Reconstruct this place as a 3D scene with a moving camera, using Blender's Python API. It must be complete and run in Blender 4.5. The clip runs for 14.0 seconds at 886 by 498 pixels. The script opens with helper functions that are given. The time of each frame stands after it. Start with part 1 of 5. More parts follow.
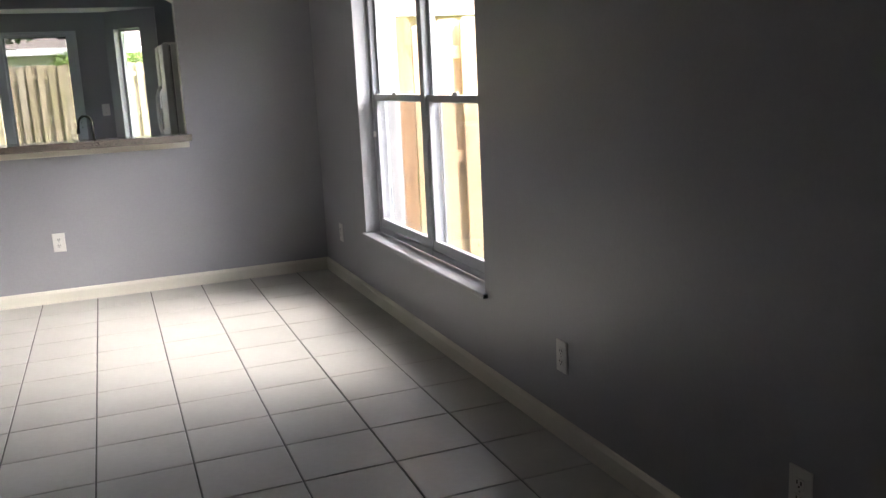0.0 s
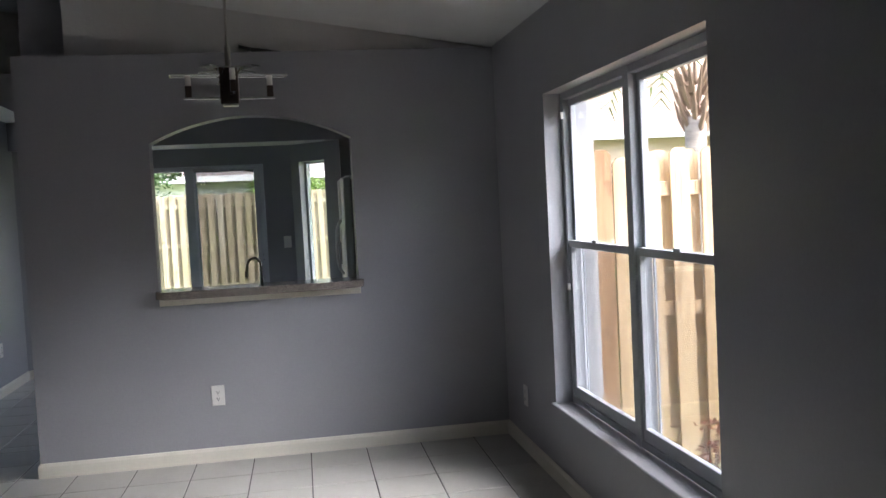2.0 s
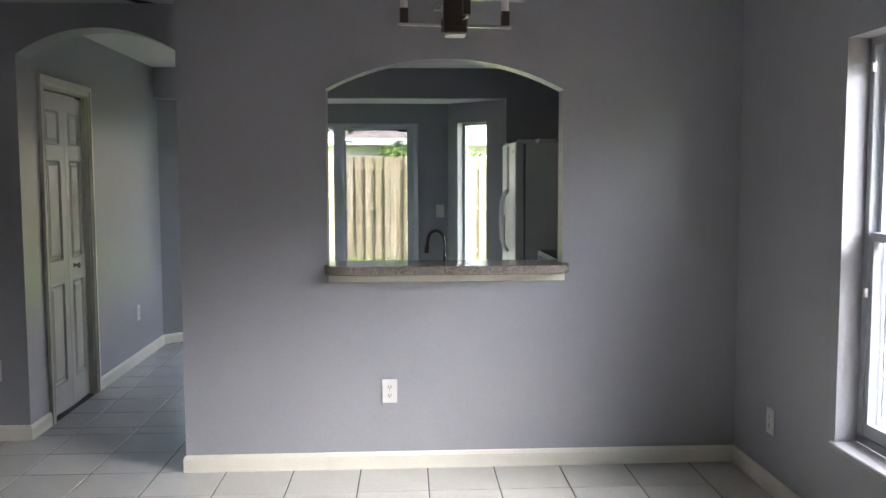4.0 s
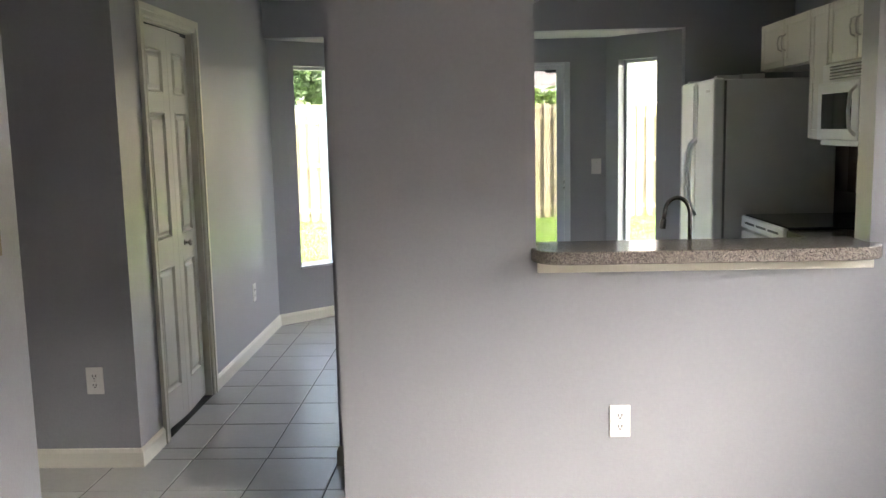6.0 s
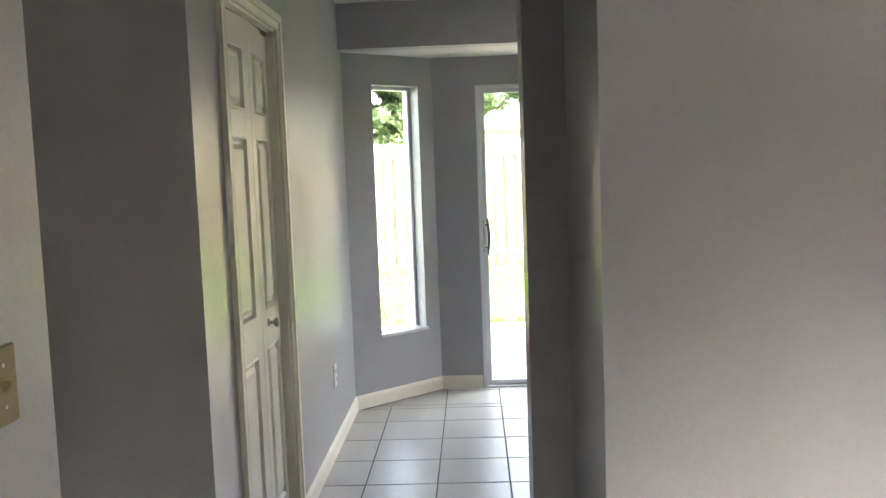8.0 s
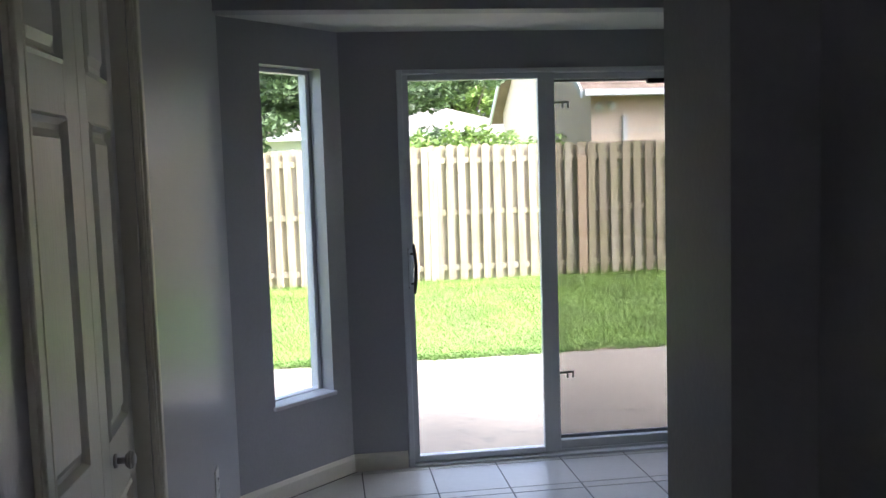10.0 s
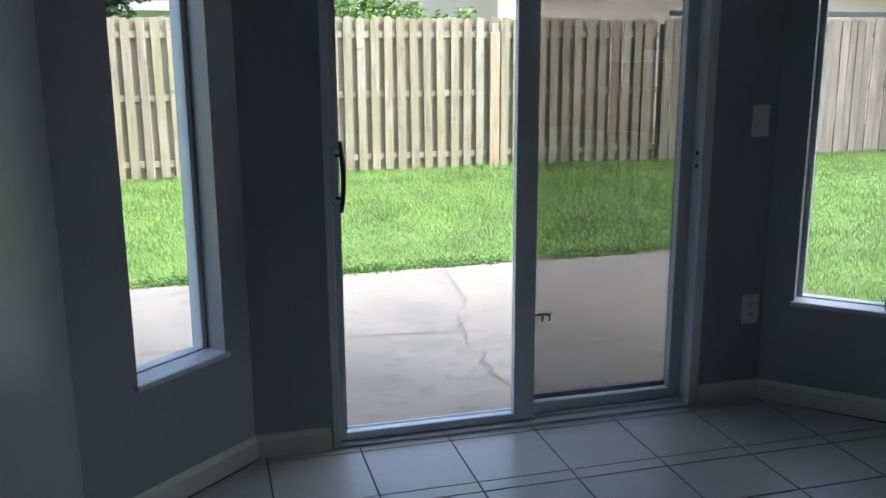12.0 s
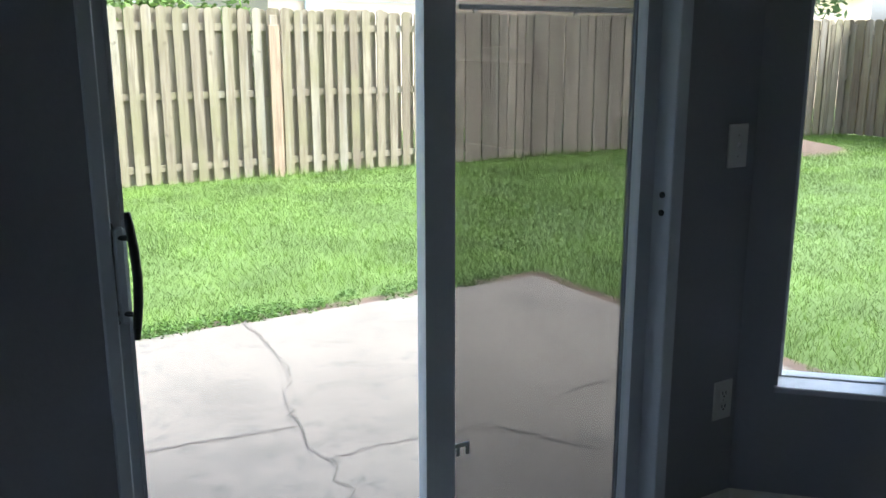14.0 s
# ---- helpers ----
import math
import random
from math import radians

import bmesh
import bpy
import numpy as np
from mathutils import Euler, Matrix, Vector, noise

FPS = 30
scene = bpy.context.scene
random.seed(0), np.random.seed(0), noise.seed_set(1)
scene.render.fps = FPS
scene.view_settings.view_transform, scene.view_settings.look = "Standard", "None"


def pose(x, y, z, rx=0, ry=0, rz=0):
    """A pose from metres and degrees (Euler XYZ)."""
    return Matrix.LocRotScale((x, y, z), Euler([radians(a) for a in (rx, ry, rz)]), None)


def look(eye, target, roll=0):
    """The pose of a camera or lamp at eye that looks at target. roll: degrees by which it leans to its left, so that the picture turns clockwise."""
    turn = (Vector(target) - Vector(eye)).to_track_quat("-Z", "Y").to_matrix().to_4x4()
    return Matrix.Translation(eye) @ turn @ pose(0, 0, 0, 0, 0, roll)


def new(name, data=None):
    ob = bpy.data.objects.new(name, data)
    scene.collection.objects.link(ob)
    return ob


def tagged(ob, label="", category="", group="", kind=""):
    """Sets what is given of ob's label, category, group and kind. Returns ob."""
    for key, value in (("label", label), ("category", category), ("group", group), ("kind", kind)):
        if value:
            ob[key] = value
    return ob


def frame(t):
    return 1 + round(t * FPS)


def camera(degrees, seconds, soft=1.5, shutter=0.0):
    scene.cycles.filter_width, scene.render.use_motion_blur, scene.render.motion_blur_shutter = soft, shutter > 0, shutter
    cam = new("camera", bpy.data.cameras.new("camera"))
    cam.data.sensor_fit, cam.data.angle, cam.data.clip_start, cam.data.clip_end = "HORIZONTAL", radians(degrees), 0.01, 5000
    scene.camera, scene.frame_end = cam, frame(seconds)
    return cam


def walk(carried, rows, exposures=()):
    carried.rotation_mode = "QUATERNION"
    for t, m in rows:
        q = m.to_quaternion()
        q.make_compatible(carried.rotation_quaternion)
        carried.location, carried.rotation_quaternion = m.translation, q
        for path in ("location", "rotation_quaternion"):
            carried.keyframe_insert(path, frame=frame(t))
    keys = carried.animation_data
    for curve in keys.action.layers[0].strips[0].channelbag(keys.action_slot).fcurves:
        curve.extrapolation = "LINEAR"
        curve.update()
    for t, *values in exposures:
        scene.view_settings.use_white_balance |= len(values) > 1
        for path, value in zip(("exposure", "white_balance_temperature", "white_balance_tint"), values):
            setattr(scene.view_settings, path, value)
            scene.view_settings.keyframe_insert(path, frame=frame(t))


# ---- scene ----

cam = camera(53.6, 14.0)
PATH = [
    (0, (1.335, -6.265, 1.381), (2.049, -4.439, 0.989), -2.8),
    (0.5, (1.445, -6.08, 1.432), (2.155, -4.232, 1.148), -5.9),
    (1, (1.536, -5.847, 1.465), (2.153, -3.958, 1.238), -1.7),
    (1.5, (1.53, -5.642, 1.488), (2.088, -3.73, 1.307), -3.6),
    (2, (1.536, -5.439, 1.505), (1.88, -3.472, 1.399), -2.9),
    (2.5, (1.564, -5.238, 1.498), (1.711, -3.245, 1.423), 0.4),
    (2.7, (1.512, -5.157, 1.489), (1.643, -3.165, 1.368), 0.7),
    (4.8, (0.906, -3.941, 1.505), (0.984, -1.95, 1.325), -1.1),
    (5, (0.862, -3.824, 1.49), (0.916, -1.834, 1.303), -1.0),
    (5.5, (0.72, -3.508, 1.49), (0.659, -1.519, 1.289), 0.2),
    (6, (0.531, -3.17, 1.494), (0.458, -1.189, 1.224), -1.3),
    (6.5, (0.337, -2.84, 1.483), (0.189, -0.867, 1.194), -1.3),
    (7, (0.143, -2.483, 1.475), (0.03, -0.504, 1.21), -0.2),
    (7.5, (-0.058, -2.139, 1.472), (-0.11, -0.162, 1.175), -2.7),
    (7.7, (-0.138, -2.005, 1.481), (-0.215, -0.023, 1.229), -2.2),
    (9.8, (-0.551, -0.508, 1.498), (-0.361, 1.481, 1.419), -1.2),
    (10, (-0.577, -0.379, 1.492), (-0.315, 1.596, 1.32), -1.8),
    (10.5, (-0.614, -0.076, 1.472), (-0.326, 1.889, 1.241), -0.4),
    (11, (-0.643, 0.261, 1.435), (-0.313, 2.208, 1.119), 0.6),
    (11.5, (-0.647, 0.594, 1.444), (-0.194, 2.503, 1.055), -0.2),
    (12, (-0.598, 0.949, 1.44), (-0.088, 2.833, 1.003), -0.3),
    (12.5, (-0.563, 1.275, 1.441), (0.052, 3.123, 0.987), -0.3),
    (13, (-0.535, 1.584, 1.459), (0.184, 3.398, 1.024), -0.9),
    (13.5, (-0.489, 1.926, 1.461), (0.276, 3.728, 1.05), -0.0),
    (14, (-0.462, 2.266, 1.446), (0.53, 3.944, 0.997), -0.1),
]
EXPOSURES = [(0.0, 4.05, 6300, 18), (0.5, 3.72, 6300, 18), (1.0, 3.52, 6100, 17), (1.5, 3.5, 6100, 18), (2.5, 3.1, 5600, 17), (5.0, 5.0, 6300, 17), (6.0, 4.85, 6500, 17), (7.0, 5.02, 6600, 14), (7.6, 5.45, 6800, 15), (9.8, 3.65, 5900, 19), (10.5, 3.35, 5600, 22), (11.0, 2.7, 5400, 19), (11.5, 2.2, 5400, 14), (12.0, 2.6, 5400, 13), (14.0, 2.65, 5500, 11)]
walk(cam, [(t, look(eye, target, roll)) for t, eye, target, roll in PATH], EXPOSURES)

# ---------------------------------------------------------------- light
world = bpy.data.worlds.new("sky")
world.use_nodes = True
scene.world = world
wn = world.node_tree
sky = wn.nodes.new("ShaderNodeTexSky")
sky.sky_type = "NISHITA"
sky.sun_disc = False
SUN_UP, SUN_ROUND = radians(43), radians(117)   # above the horizon; clockwise from +y
sky.sun_elevation = SUN_UP
sky.sun_rotation = SUN_ROUND
sky.air_density, sky.dust_density, sky.ozone_density = 0.7, 6.0, 0.6
# thin white cloud takes part of the sky's blue
haze = wn.nodes.new("ShaderNodeHueSaturation")
haze.inputs["Saturation"].default_value = 0.65
wn.links.new(sky.outputs[0], haze.inputs["Color"])
wn.links.new(haze.outputs[0], wn.nodes["Background"].inputs[0])
wn.nodes["Background"].inputs[1].default_value = 0.15
sun = new("sun", bpy.data.lights.new("sun", "SUN"))
sun.data.energy, sun.data.angle, sun.data.color = 0.36, radians(62), (1.0, 0.95, 0.86)
SUN_FROM = Vector((math.sin(SUN_ROUND) * math.cos(SUN_UP), math.cos(SUN_ROUND) * math.cos(SUN_UP), math.sin(SUN_UP)))
sun.matrix_world = look(SUN_FROM * 30, (0, 0, 0))

# ---------------------------------------------------------------- materials


def material(name, color, rough=0.6, metal=0.0, var=0.08, scale=3.0, fine=60.0, bump=0.1, bump_scale=120.0, per_object=0.0, stretch=(1, 1, 1), spec=0.5):
    """A painted or natural surface: two scales of colour variation and a fine relief."""
    m = bpy.data.materials.new(name)
    m.use_nodes = True
    n, l = m.node_tree.nodes, m.node_tree.links
    p = n["Principled BSDF"]
    p.inputs["Roughness"].default_value = rough
    p.inputs["Metallic"].default_value = metal
    p.inputs["Specular IOR Level"].default_value = spec
    tc = n.new("ShaderNodeTexCoord")
    mp = n.new("ShaderNodeMapping")
    mp.inputs["Scale"].default_value = stretch
    l.new(tc.outputs["Object"], mp.inputs["Vector"])
    big, small = n.new("ShaderNodeTexNoise"), n.new("ShaderNodeTexNoise")
    big.inputs["Scale"].default_value, small.inputs["Scale"].default_value = scale, fine
    big.inputs["Detail"].default_value = 4
    l.new(mp.outputs[0], big.inputs["Vector"])
    l.new(mp.outputs[0], small.inputs["Vector"])
    mix = n.new("ShaderNodeMath")
    mix.operation = "MULTIPLY_ADD"
    l.new(small.outputs[0], mix.inputs[0])
    mix.inputs[1].default_value = 0.5
    l.new(big.outputs[0], mix.inputs[2])
    last = mix.outputs[0]
    if per_object:
        info = n.new("ShaderNodeObjectInfo")
        add = n.new("ShaderNodeMath")
        add.operation = "MULTIPLY_ADD"
        l.new(info.outputs["Random"], add.inputs[0])
        add.inputs[1].default_value = per_object
        l.new(last, add.inputs[2])
        last = add.outputs[0]
    ramp = n.new("ShaderNodeMapRange")
    ramp.inputs["From Min"].default_value, ramp.inputs["From Max"].default_value = 0.45, 1.05 + per_object
    ramp.inputs["To Min"].default_value, ramp.inputs["To Max"].default_value = 1 - var, 1 + var
    l.new(last, ramp.inputs["Value"])
    hsv = n.new("ShaderNodeHueSaturation")
    hsv.inputs["Color"].default_value = (*color, 1)
    l.new(ramp.outputs[0], hsv.inputs["Value"])
    l.new(hsv.outputs[0], p.inputs["Base Color"])
    if bump:
        fine_noise = n.new("ShaderNodeTexNoise")
        fine_noise.inputs["Scale"].default_value = bump_scale
        fine_noise.inputs["Detail"].default_value = 3
        l.new(mp.outputs[0], fine_noise.inputs["Vector"])
        b = n.new("ShaderNodeBump")
        b.inputs["Strength"].default_value = bump
        b.inputs["Distance"].default_value = 0.004
        l.new(fine_noise.outputs[0], b.inputs["Height"])
        l.new(b.outputs[0], p.inputs["Normal"])
    return m


def glass_pane(name, tint=(0.94, 0.97, 0.96)):
    m = bpy.data.materials.new(name)
    m.use_nodes = True
    n, l = m.node_tree.nodes, m.node_tree.links
    n.remove(n["Principled BSDF"])
    tr, gl, mx, lw, pw, sc = (n.new("ShaderNode" + k) for k in ("BsdfTransparent", "BsdfGlossy", "MixShader", "LayerWeight", "Math", "Math"))
    tr.inputs[0].default_value = (*tint, 1)
    gl.inputs["Roughness"].default_value = 0.0
    pw.operation, sc.operation = "POWER", "MULTIPLY_ADD"
    l.new(lw.outputs["Facing"], pw.inputs[0])
    pw.inputs[1].default_value = 5.0
    l.new(pw.outputs[0], sc.inputs[0])
    sc.inputs[1].default_value, sc.inputs[2].default_value = 0.85, 0.022
    l.new(sc.outputs[0], mx.inputs[0])
    l.new(tr.outputs[0], mx.inputs[1])
    l.new(gl.outputs[0], mx.inputs[2])
    l.new(mx.outputs[0], n["Material Output"].inputs[0])
    return m


def screen_mesh(name, cover=0.48, thread=0.02):
    """Fine insect screen: part open, part dark thread."""
    m = bpy.data.materials.new(name)
    m.use_nodes = True
    n, l = m.node_tree.nodes, m.node_tree.links
    n.remove(n["Principled BSDF"])
    tr, df, mx = (n.new("ShaderNode" + k) for k in ("BsdfTransparent", "BsdfDiffuse", "MixShader"))
    df.inputs[0].default_value = (thread, thread, thread, 1)
    mx.inputs[0].default_value = cover
    l.new(tr.outputs[0], mx.inputs[1])
    l.new(df.outputs[0], mx.inputs[2])
    l.new(mx.outputs[0], n["Material Output"].inputs[0])
    return m


def speckled(name, colors, scale, rough):
    """Stone-look laminate: sharp speckles of several colours."""
    m = bpy.data.materials.new(name)
    m.use_nodes = True
    n, l = m.node_tree.nodes, m.node_tree.links
    p = n["Principled BSDF"]
    p.inputs["Roughness"].default_value = rough
    tc, vo, rp = n.new("ShaderNodeTexCoord"), n.new("ShaderNodeTexVoronoi"), n.new("ShaderNodeValToRGB")
    vo.inputs["Scale"].default_value = scale
    l.new(tc.outputs["Object"], vo.inputs["Vector"])
    bw = n.new("ShaderNodeSeparateColor")
    l.new(vo.outputs["Color"], bw.inputs[0])
    rp.color_ramp.interpolation = "CONSTANT"
    e = rp.color_ramp.elements
    e[0].color = (*colors[0], 1)
    e[1].position, e[1].color = 1 / len(colors), (*colors[1], 1)
    for i, c in enumerate(colors[2:], 2):
        e.new(i / len(colors)).color = (*c, 1)
    l.new(bw.outputs[0], rp.inputs[0])
    l.new(rp.outputs[0], p.inputs["Base Color"])
    return m


PAINT = material("wall_paint_grey_lavender", (0.335, 0.337, 0.357), 0.31, var=0.06, scale=1.3, bump=0.22, bump_scale=95)
CEILING = material("ceiling_paint_white", (0.62, 0.62, 0.60), 0.8, var=0.04, bump=0.5, bump_scale=45)
TRIM = material("trim_paint_cream", (0.72, 0.69, 0.60), 0.4, var=0.05, bump=0.03)
DOORPAINT = material("door_paint_white", (0.70, 0.68, 0.62), 0.38, var=0.04, fine=90, bump=0.25, bump_scale=160, stretch=(1, 1, 0.12))
TILE = material("floor_tile_ceramic", (0.475, 0.462, 0.43), 0.32, var=0.09, scale=5, fine=40, bump=0.05, per_object=0.25)
GROUT = material("grout_dark", (0.10, 0.095, 0.09), 0.9, var=0.2)
ALU = material("aluminium_white_enamel", (0.62, 0.65, 0.68), 0.35, var=0.05, bump=0.02)
# darker than ALU: the backlit shade of the dining window's frames as colour
ALU_SHADED = material("aluminium_shaded_grey", (0.40, 0.42, 0.45), 0.4, var=0.08, bump=0.02)
ALU_SLATE = material("aluminium_slate", (0.20, 0.21, 0.225), 0.45, var=0.08, bump=0.02)
ALU_BRONZE = material("frame_dark_rubber", (0.06, 0.06, 0.065), 0.5, var=0.1)
SILL = material("sill_marble", (0.62, 0.63, 0.66), 0.25, var=0.15, scale=9, fine=25, bump=0.02)
GLASS = glass_pane("window_glass")
SCREEN = screen_mesh("insect_screen")
SCREEN_FINE = screen_mesh("window_screen", 0.36, 0.16)
PLATE = material("plastic_white", (0.78, 0.77, 0.73), 0.35, var=0.03, bump=0)
SLOT = material("plastic_dark_slot", (0.03, 0.03, 0.03), 0.5, var=0.05, bump=0)
BRASS = material("switch_plate_brass", (0.25, 0.205, 0.125), 0.42, metal=0.8, var=0.1)
CHROME = material("chrome", (0.75, 0.75, 0.76), 0.12, metal=1.0, var=0.04, bump=0)
NICKEL = material("brushed_nickel", (0.55, 0.53, 0.50), 0.3, metal=1.0, var=0.06, bump=0.05)
GRANITE = speckled("speckled_laminate", [(0.10, 0.085, 0.075), (0.30, 0.25, 0.215), (0.36, 0.32, 0.28), (0.20, 0.17, 0.15), (0.42, 0.38, 0.34), (0.05, 0.045, 0.045)], 400, 0.15)
# chrome with the dark surroundings it mirrors put into its base colour
CHROME_DARK_REFLECT = material("chrome_dark_reflection", (0.26, 0.25, 0.24), 0.2, metal=1.0, var=0.05, bump=0)
SEAL = material("grey_rubber_seal", (0.20, 0.20, 0.20), 0.7, var=0.1, bump=0)
APPLIANCE = material("appliance_white_enamel", (0.80, 0.80, 0.775), 0.3, var=0.03, bump=0.08, bump_scale=200)
CABINET = material("cabinet_white_laminate", (0.74, 0.72, 0.66), 0.4, var=0.04, bump=0.03)
BLACKGLASS = material("black_glass", (0.012, 0.012, 0.013), 0.08, var=0.05, bump=0)
SPLASH = material("backsplash_dark_mosaic", (0.07, 0.065, 0.06), 0.3, var=0.35, scale=30, fine=70)
WALNUT = material("lamp_dark_wood", (0.06, 0.042, 0.035), 0.45, var=0.25, stretch=(1, 1, 0.2), fine=80)
FROST = material("frosted_bulb", (0.75, 0.73, 0.68), 0.4, var=0.02, bump=0)
BLACK = material("black_plastic", (0.02, 0.02, 0.02), 0.5, var=0.1)
CRACK = material("concrete_crack", (0.075, 0.063, 0.052), 0.95, var=0.3)
CRACK_STAIN = material("crack_stain", (0.220, 0.188, 0.155), 0.95, var=0.35, scale=5, fine=40, spec=0.2)
SOIL = material("soil_mulch", (0.13, 0.085, 0.055), 0.95, var=0.4, scale=12, fine=60, bump=0.8, bump_scale=60)
LAWN = material("lawn_ground", (0.13, 0.19, 0.042), 0.95, var=0.25, scale=1.2, fine=30, bump=1.0, bump_scale=80)


def board_wood(name, young, old, dark, moss=None):
    """Fence boards: each between two tones, with streaks along the grain, knots and stains."""
    m = bpy.data.materials.new(name)
    m.use_nodes = True
    n, l = m.node_tree.nodes, m.node_tree.links
    p = n["Principled BSDF"]
    p.inputs["Roughness"].default_value = 0.9
    p.inputs["Specular IOR Level"].default_value = 0.2
    tc, info, mp, off = n.new("ShaderNodeTexCoord"), n.new("ShaderNodeObjectInfo"), n.new("ShaderNodeMapping"), n.new("ShaderNodeVectorMath")
    off.operation = "ADD"
    l.new(tc.outputs["Object"], off.inputs[0])
    wide = n.new("ShaderNodeMath")
    wide.operation = "MULTIPLY"
    wide.inputs[1].default_value = 37.0
    l.new(info.outputs["Random"], wide.inputs[0])
    l.new(wide.outputs[0], off.inputs[1])
    mp.inputs["Scale"].default_value = (1, 1, 0.07)
    l.new(off.outputs[0], mp.inputs["Vector"])

    def mix(fac, a, b):
        x = n.new("ShaderNodeMix")
        x.data_type = "RGBA"
        l.new(fac, x.inputs["Factor"])
        for sock, v in (("A", a), ("B", b)):
            if isinstance(v, tuple):
                x.inputs[sock].default_value = (*v, 1)
            else:
                l.new(v, x.inputs[sock])
        return x.outputs["Result"]

    def noise_range(vec, scale, lo, hi, top, detail=4):
        ns, r = n.new("ShaderNodeTexNoise"), n.new("ShaderNodeMapRange")
        ns.inputs["Scale"].default_value, ns.inputs["Detail"].default_value = scale, detail
        l.new(vec, ns.inputs["Vector"])
        r.inputs["From Min"].default_value, r.inputs["From Max"].default_value, r.inputs["To Max"].default_value = lo, hi, top
        l.new(ns.outputs[0], r.inputs["Value"])
        return r.outputs[0], ns.outputs[0]
    col = mix(info.outputs["Random"], young, old)
    streak, _ = noise_range(mp.outputs[0], 34, 0.45, 0.75, 0.7)
    col = mix(streak, col, dark)
    stain, _ = noise_range(off.outputs[0], 2.2, 0.48, 0.72, 0.7)
    col = mix(stain, col, old)
    if moss:
        # algae and bleached patches, different on each board
        green, _ = noise_range(off.outputs[0], 1.1, 0.46, 0.66, 0.75)
        col = mix(green, col, moss)
        pale, _ = noise_range(mp.outputs[0], 6, 0.55, 0.75, 0.6)
        col = mix(pale, col, (0.42, 0.385, 0.31))
    spots, grain = noise_range(off.outputs[0], 9, 0.66, 0.72, 0.6)
    col = mix(spots, col, dark)
    l.new(col, p.inputs["Base Color"])
    b = n.new("ShaderNodeBump")
    b.inputs["Strength"].default_value, b.inputs["Distance"].default_value = 0.4, 0.004
    l.new(streak, b.inputs["Height"])
    l.new(b.outputs[0], p.inputs["Normal"])
    return m


PICKET = board_wood("weathered_pine", (0.365, 0.305, 0.205), (0.23, 0.183, 0.125), (0.10, 0.076, 0.05), (0.255, 0.225, 0.12))
PICKET_NEW = board_wood("fresh_pine", (0.60, 0.46, 0.29), (0.52, 0.37, 0.21), (0.27, 0.16, 0.08))
PICKET_BROWN = board_wood("brown_pine", (0.34, 0.21, 0.12), (0.32, 0.20, 0.11), (0.17, 0.095, 0.05))
PICKET_ROSE = board_wood("reddish_pine", (0.40, 0.295, 0.195), (0.35, 0.25, 0.165), (0.20, 0.13, 0.085))
PICKET_GREY = board_wood("silvered_pine", (0.33, 0.265, 0.20), (0.19, 0.15, 0.115), (0.08, 0.062, 0.048), (0.21, 0.18, 0.13))
STUCCO = material("stucco_beige", (0.78, 0.60, 0.455), 0.9, var=0.06, scale=0.6, bump=0.6, bump_scale=40)
STUCCO_PALE = material("stucco_pale", (0.62, 0.60, 0.54), 0.9, var=0.06, scale=0.6, bump=0.6, bump_scale=40)
STUCCO_GREY = material("stucco_grey", (0.46, 0.45, 0.45), 0.9, var=0.06, scale=0.6, bump=0.6, bump_scale=40)
SHINGLE = material("shingle_brown", (0.31, 0.232, 0.178), 0.95, spec=0.1, var=0.25, scale=2, fine=14, bump=0.8, bump_scale=20)
SHINGLE_PALE = material("shingle_pale", (0.17, 0.145, 0.128), 0.95, spec=0.05, var=0.2, scale=2, fine=14, bump=0.8, bump_scale=20)
FASCIA = material("fascia_white", (0.72, 0.72, 0.70), 0.6, var=0.05)
BARK = material("bark", (0.14, 0.11, 0.085), 0.95, var=0.4, scale=6, fine=30, bump=1.0, bump_scale=30, stretch=(1, 1, 0.3))
PALMBARK = material("palm_bark", (0.34, 0.28, 0.23), 0.95, var=0.35, scale=5, fine=25, bump=1.0, bump_scale=25, stretch=(1, 1, 3))


LEAFBASE = material("palm_leaf_base", (0.22, 0.14, 0.09), 0.9, var=0.4, scale=6, fine=30, bump=0.8, bump_scale=40)


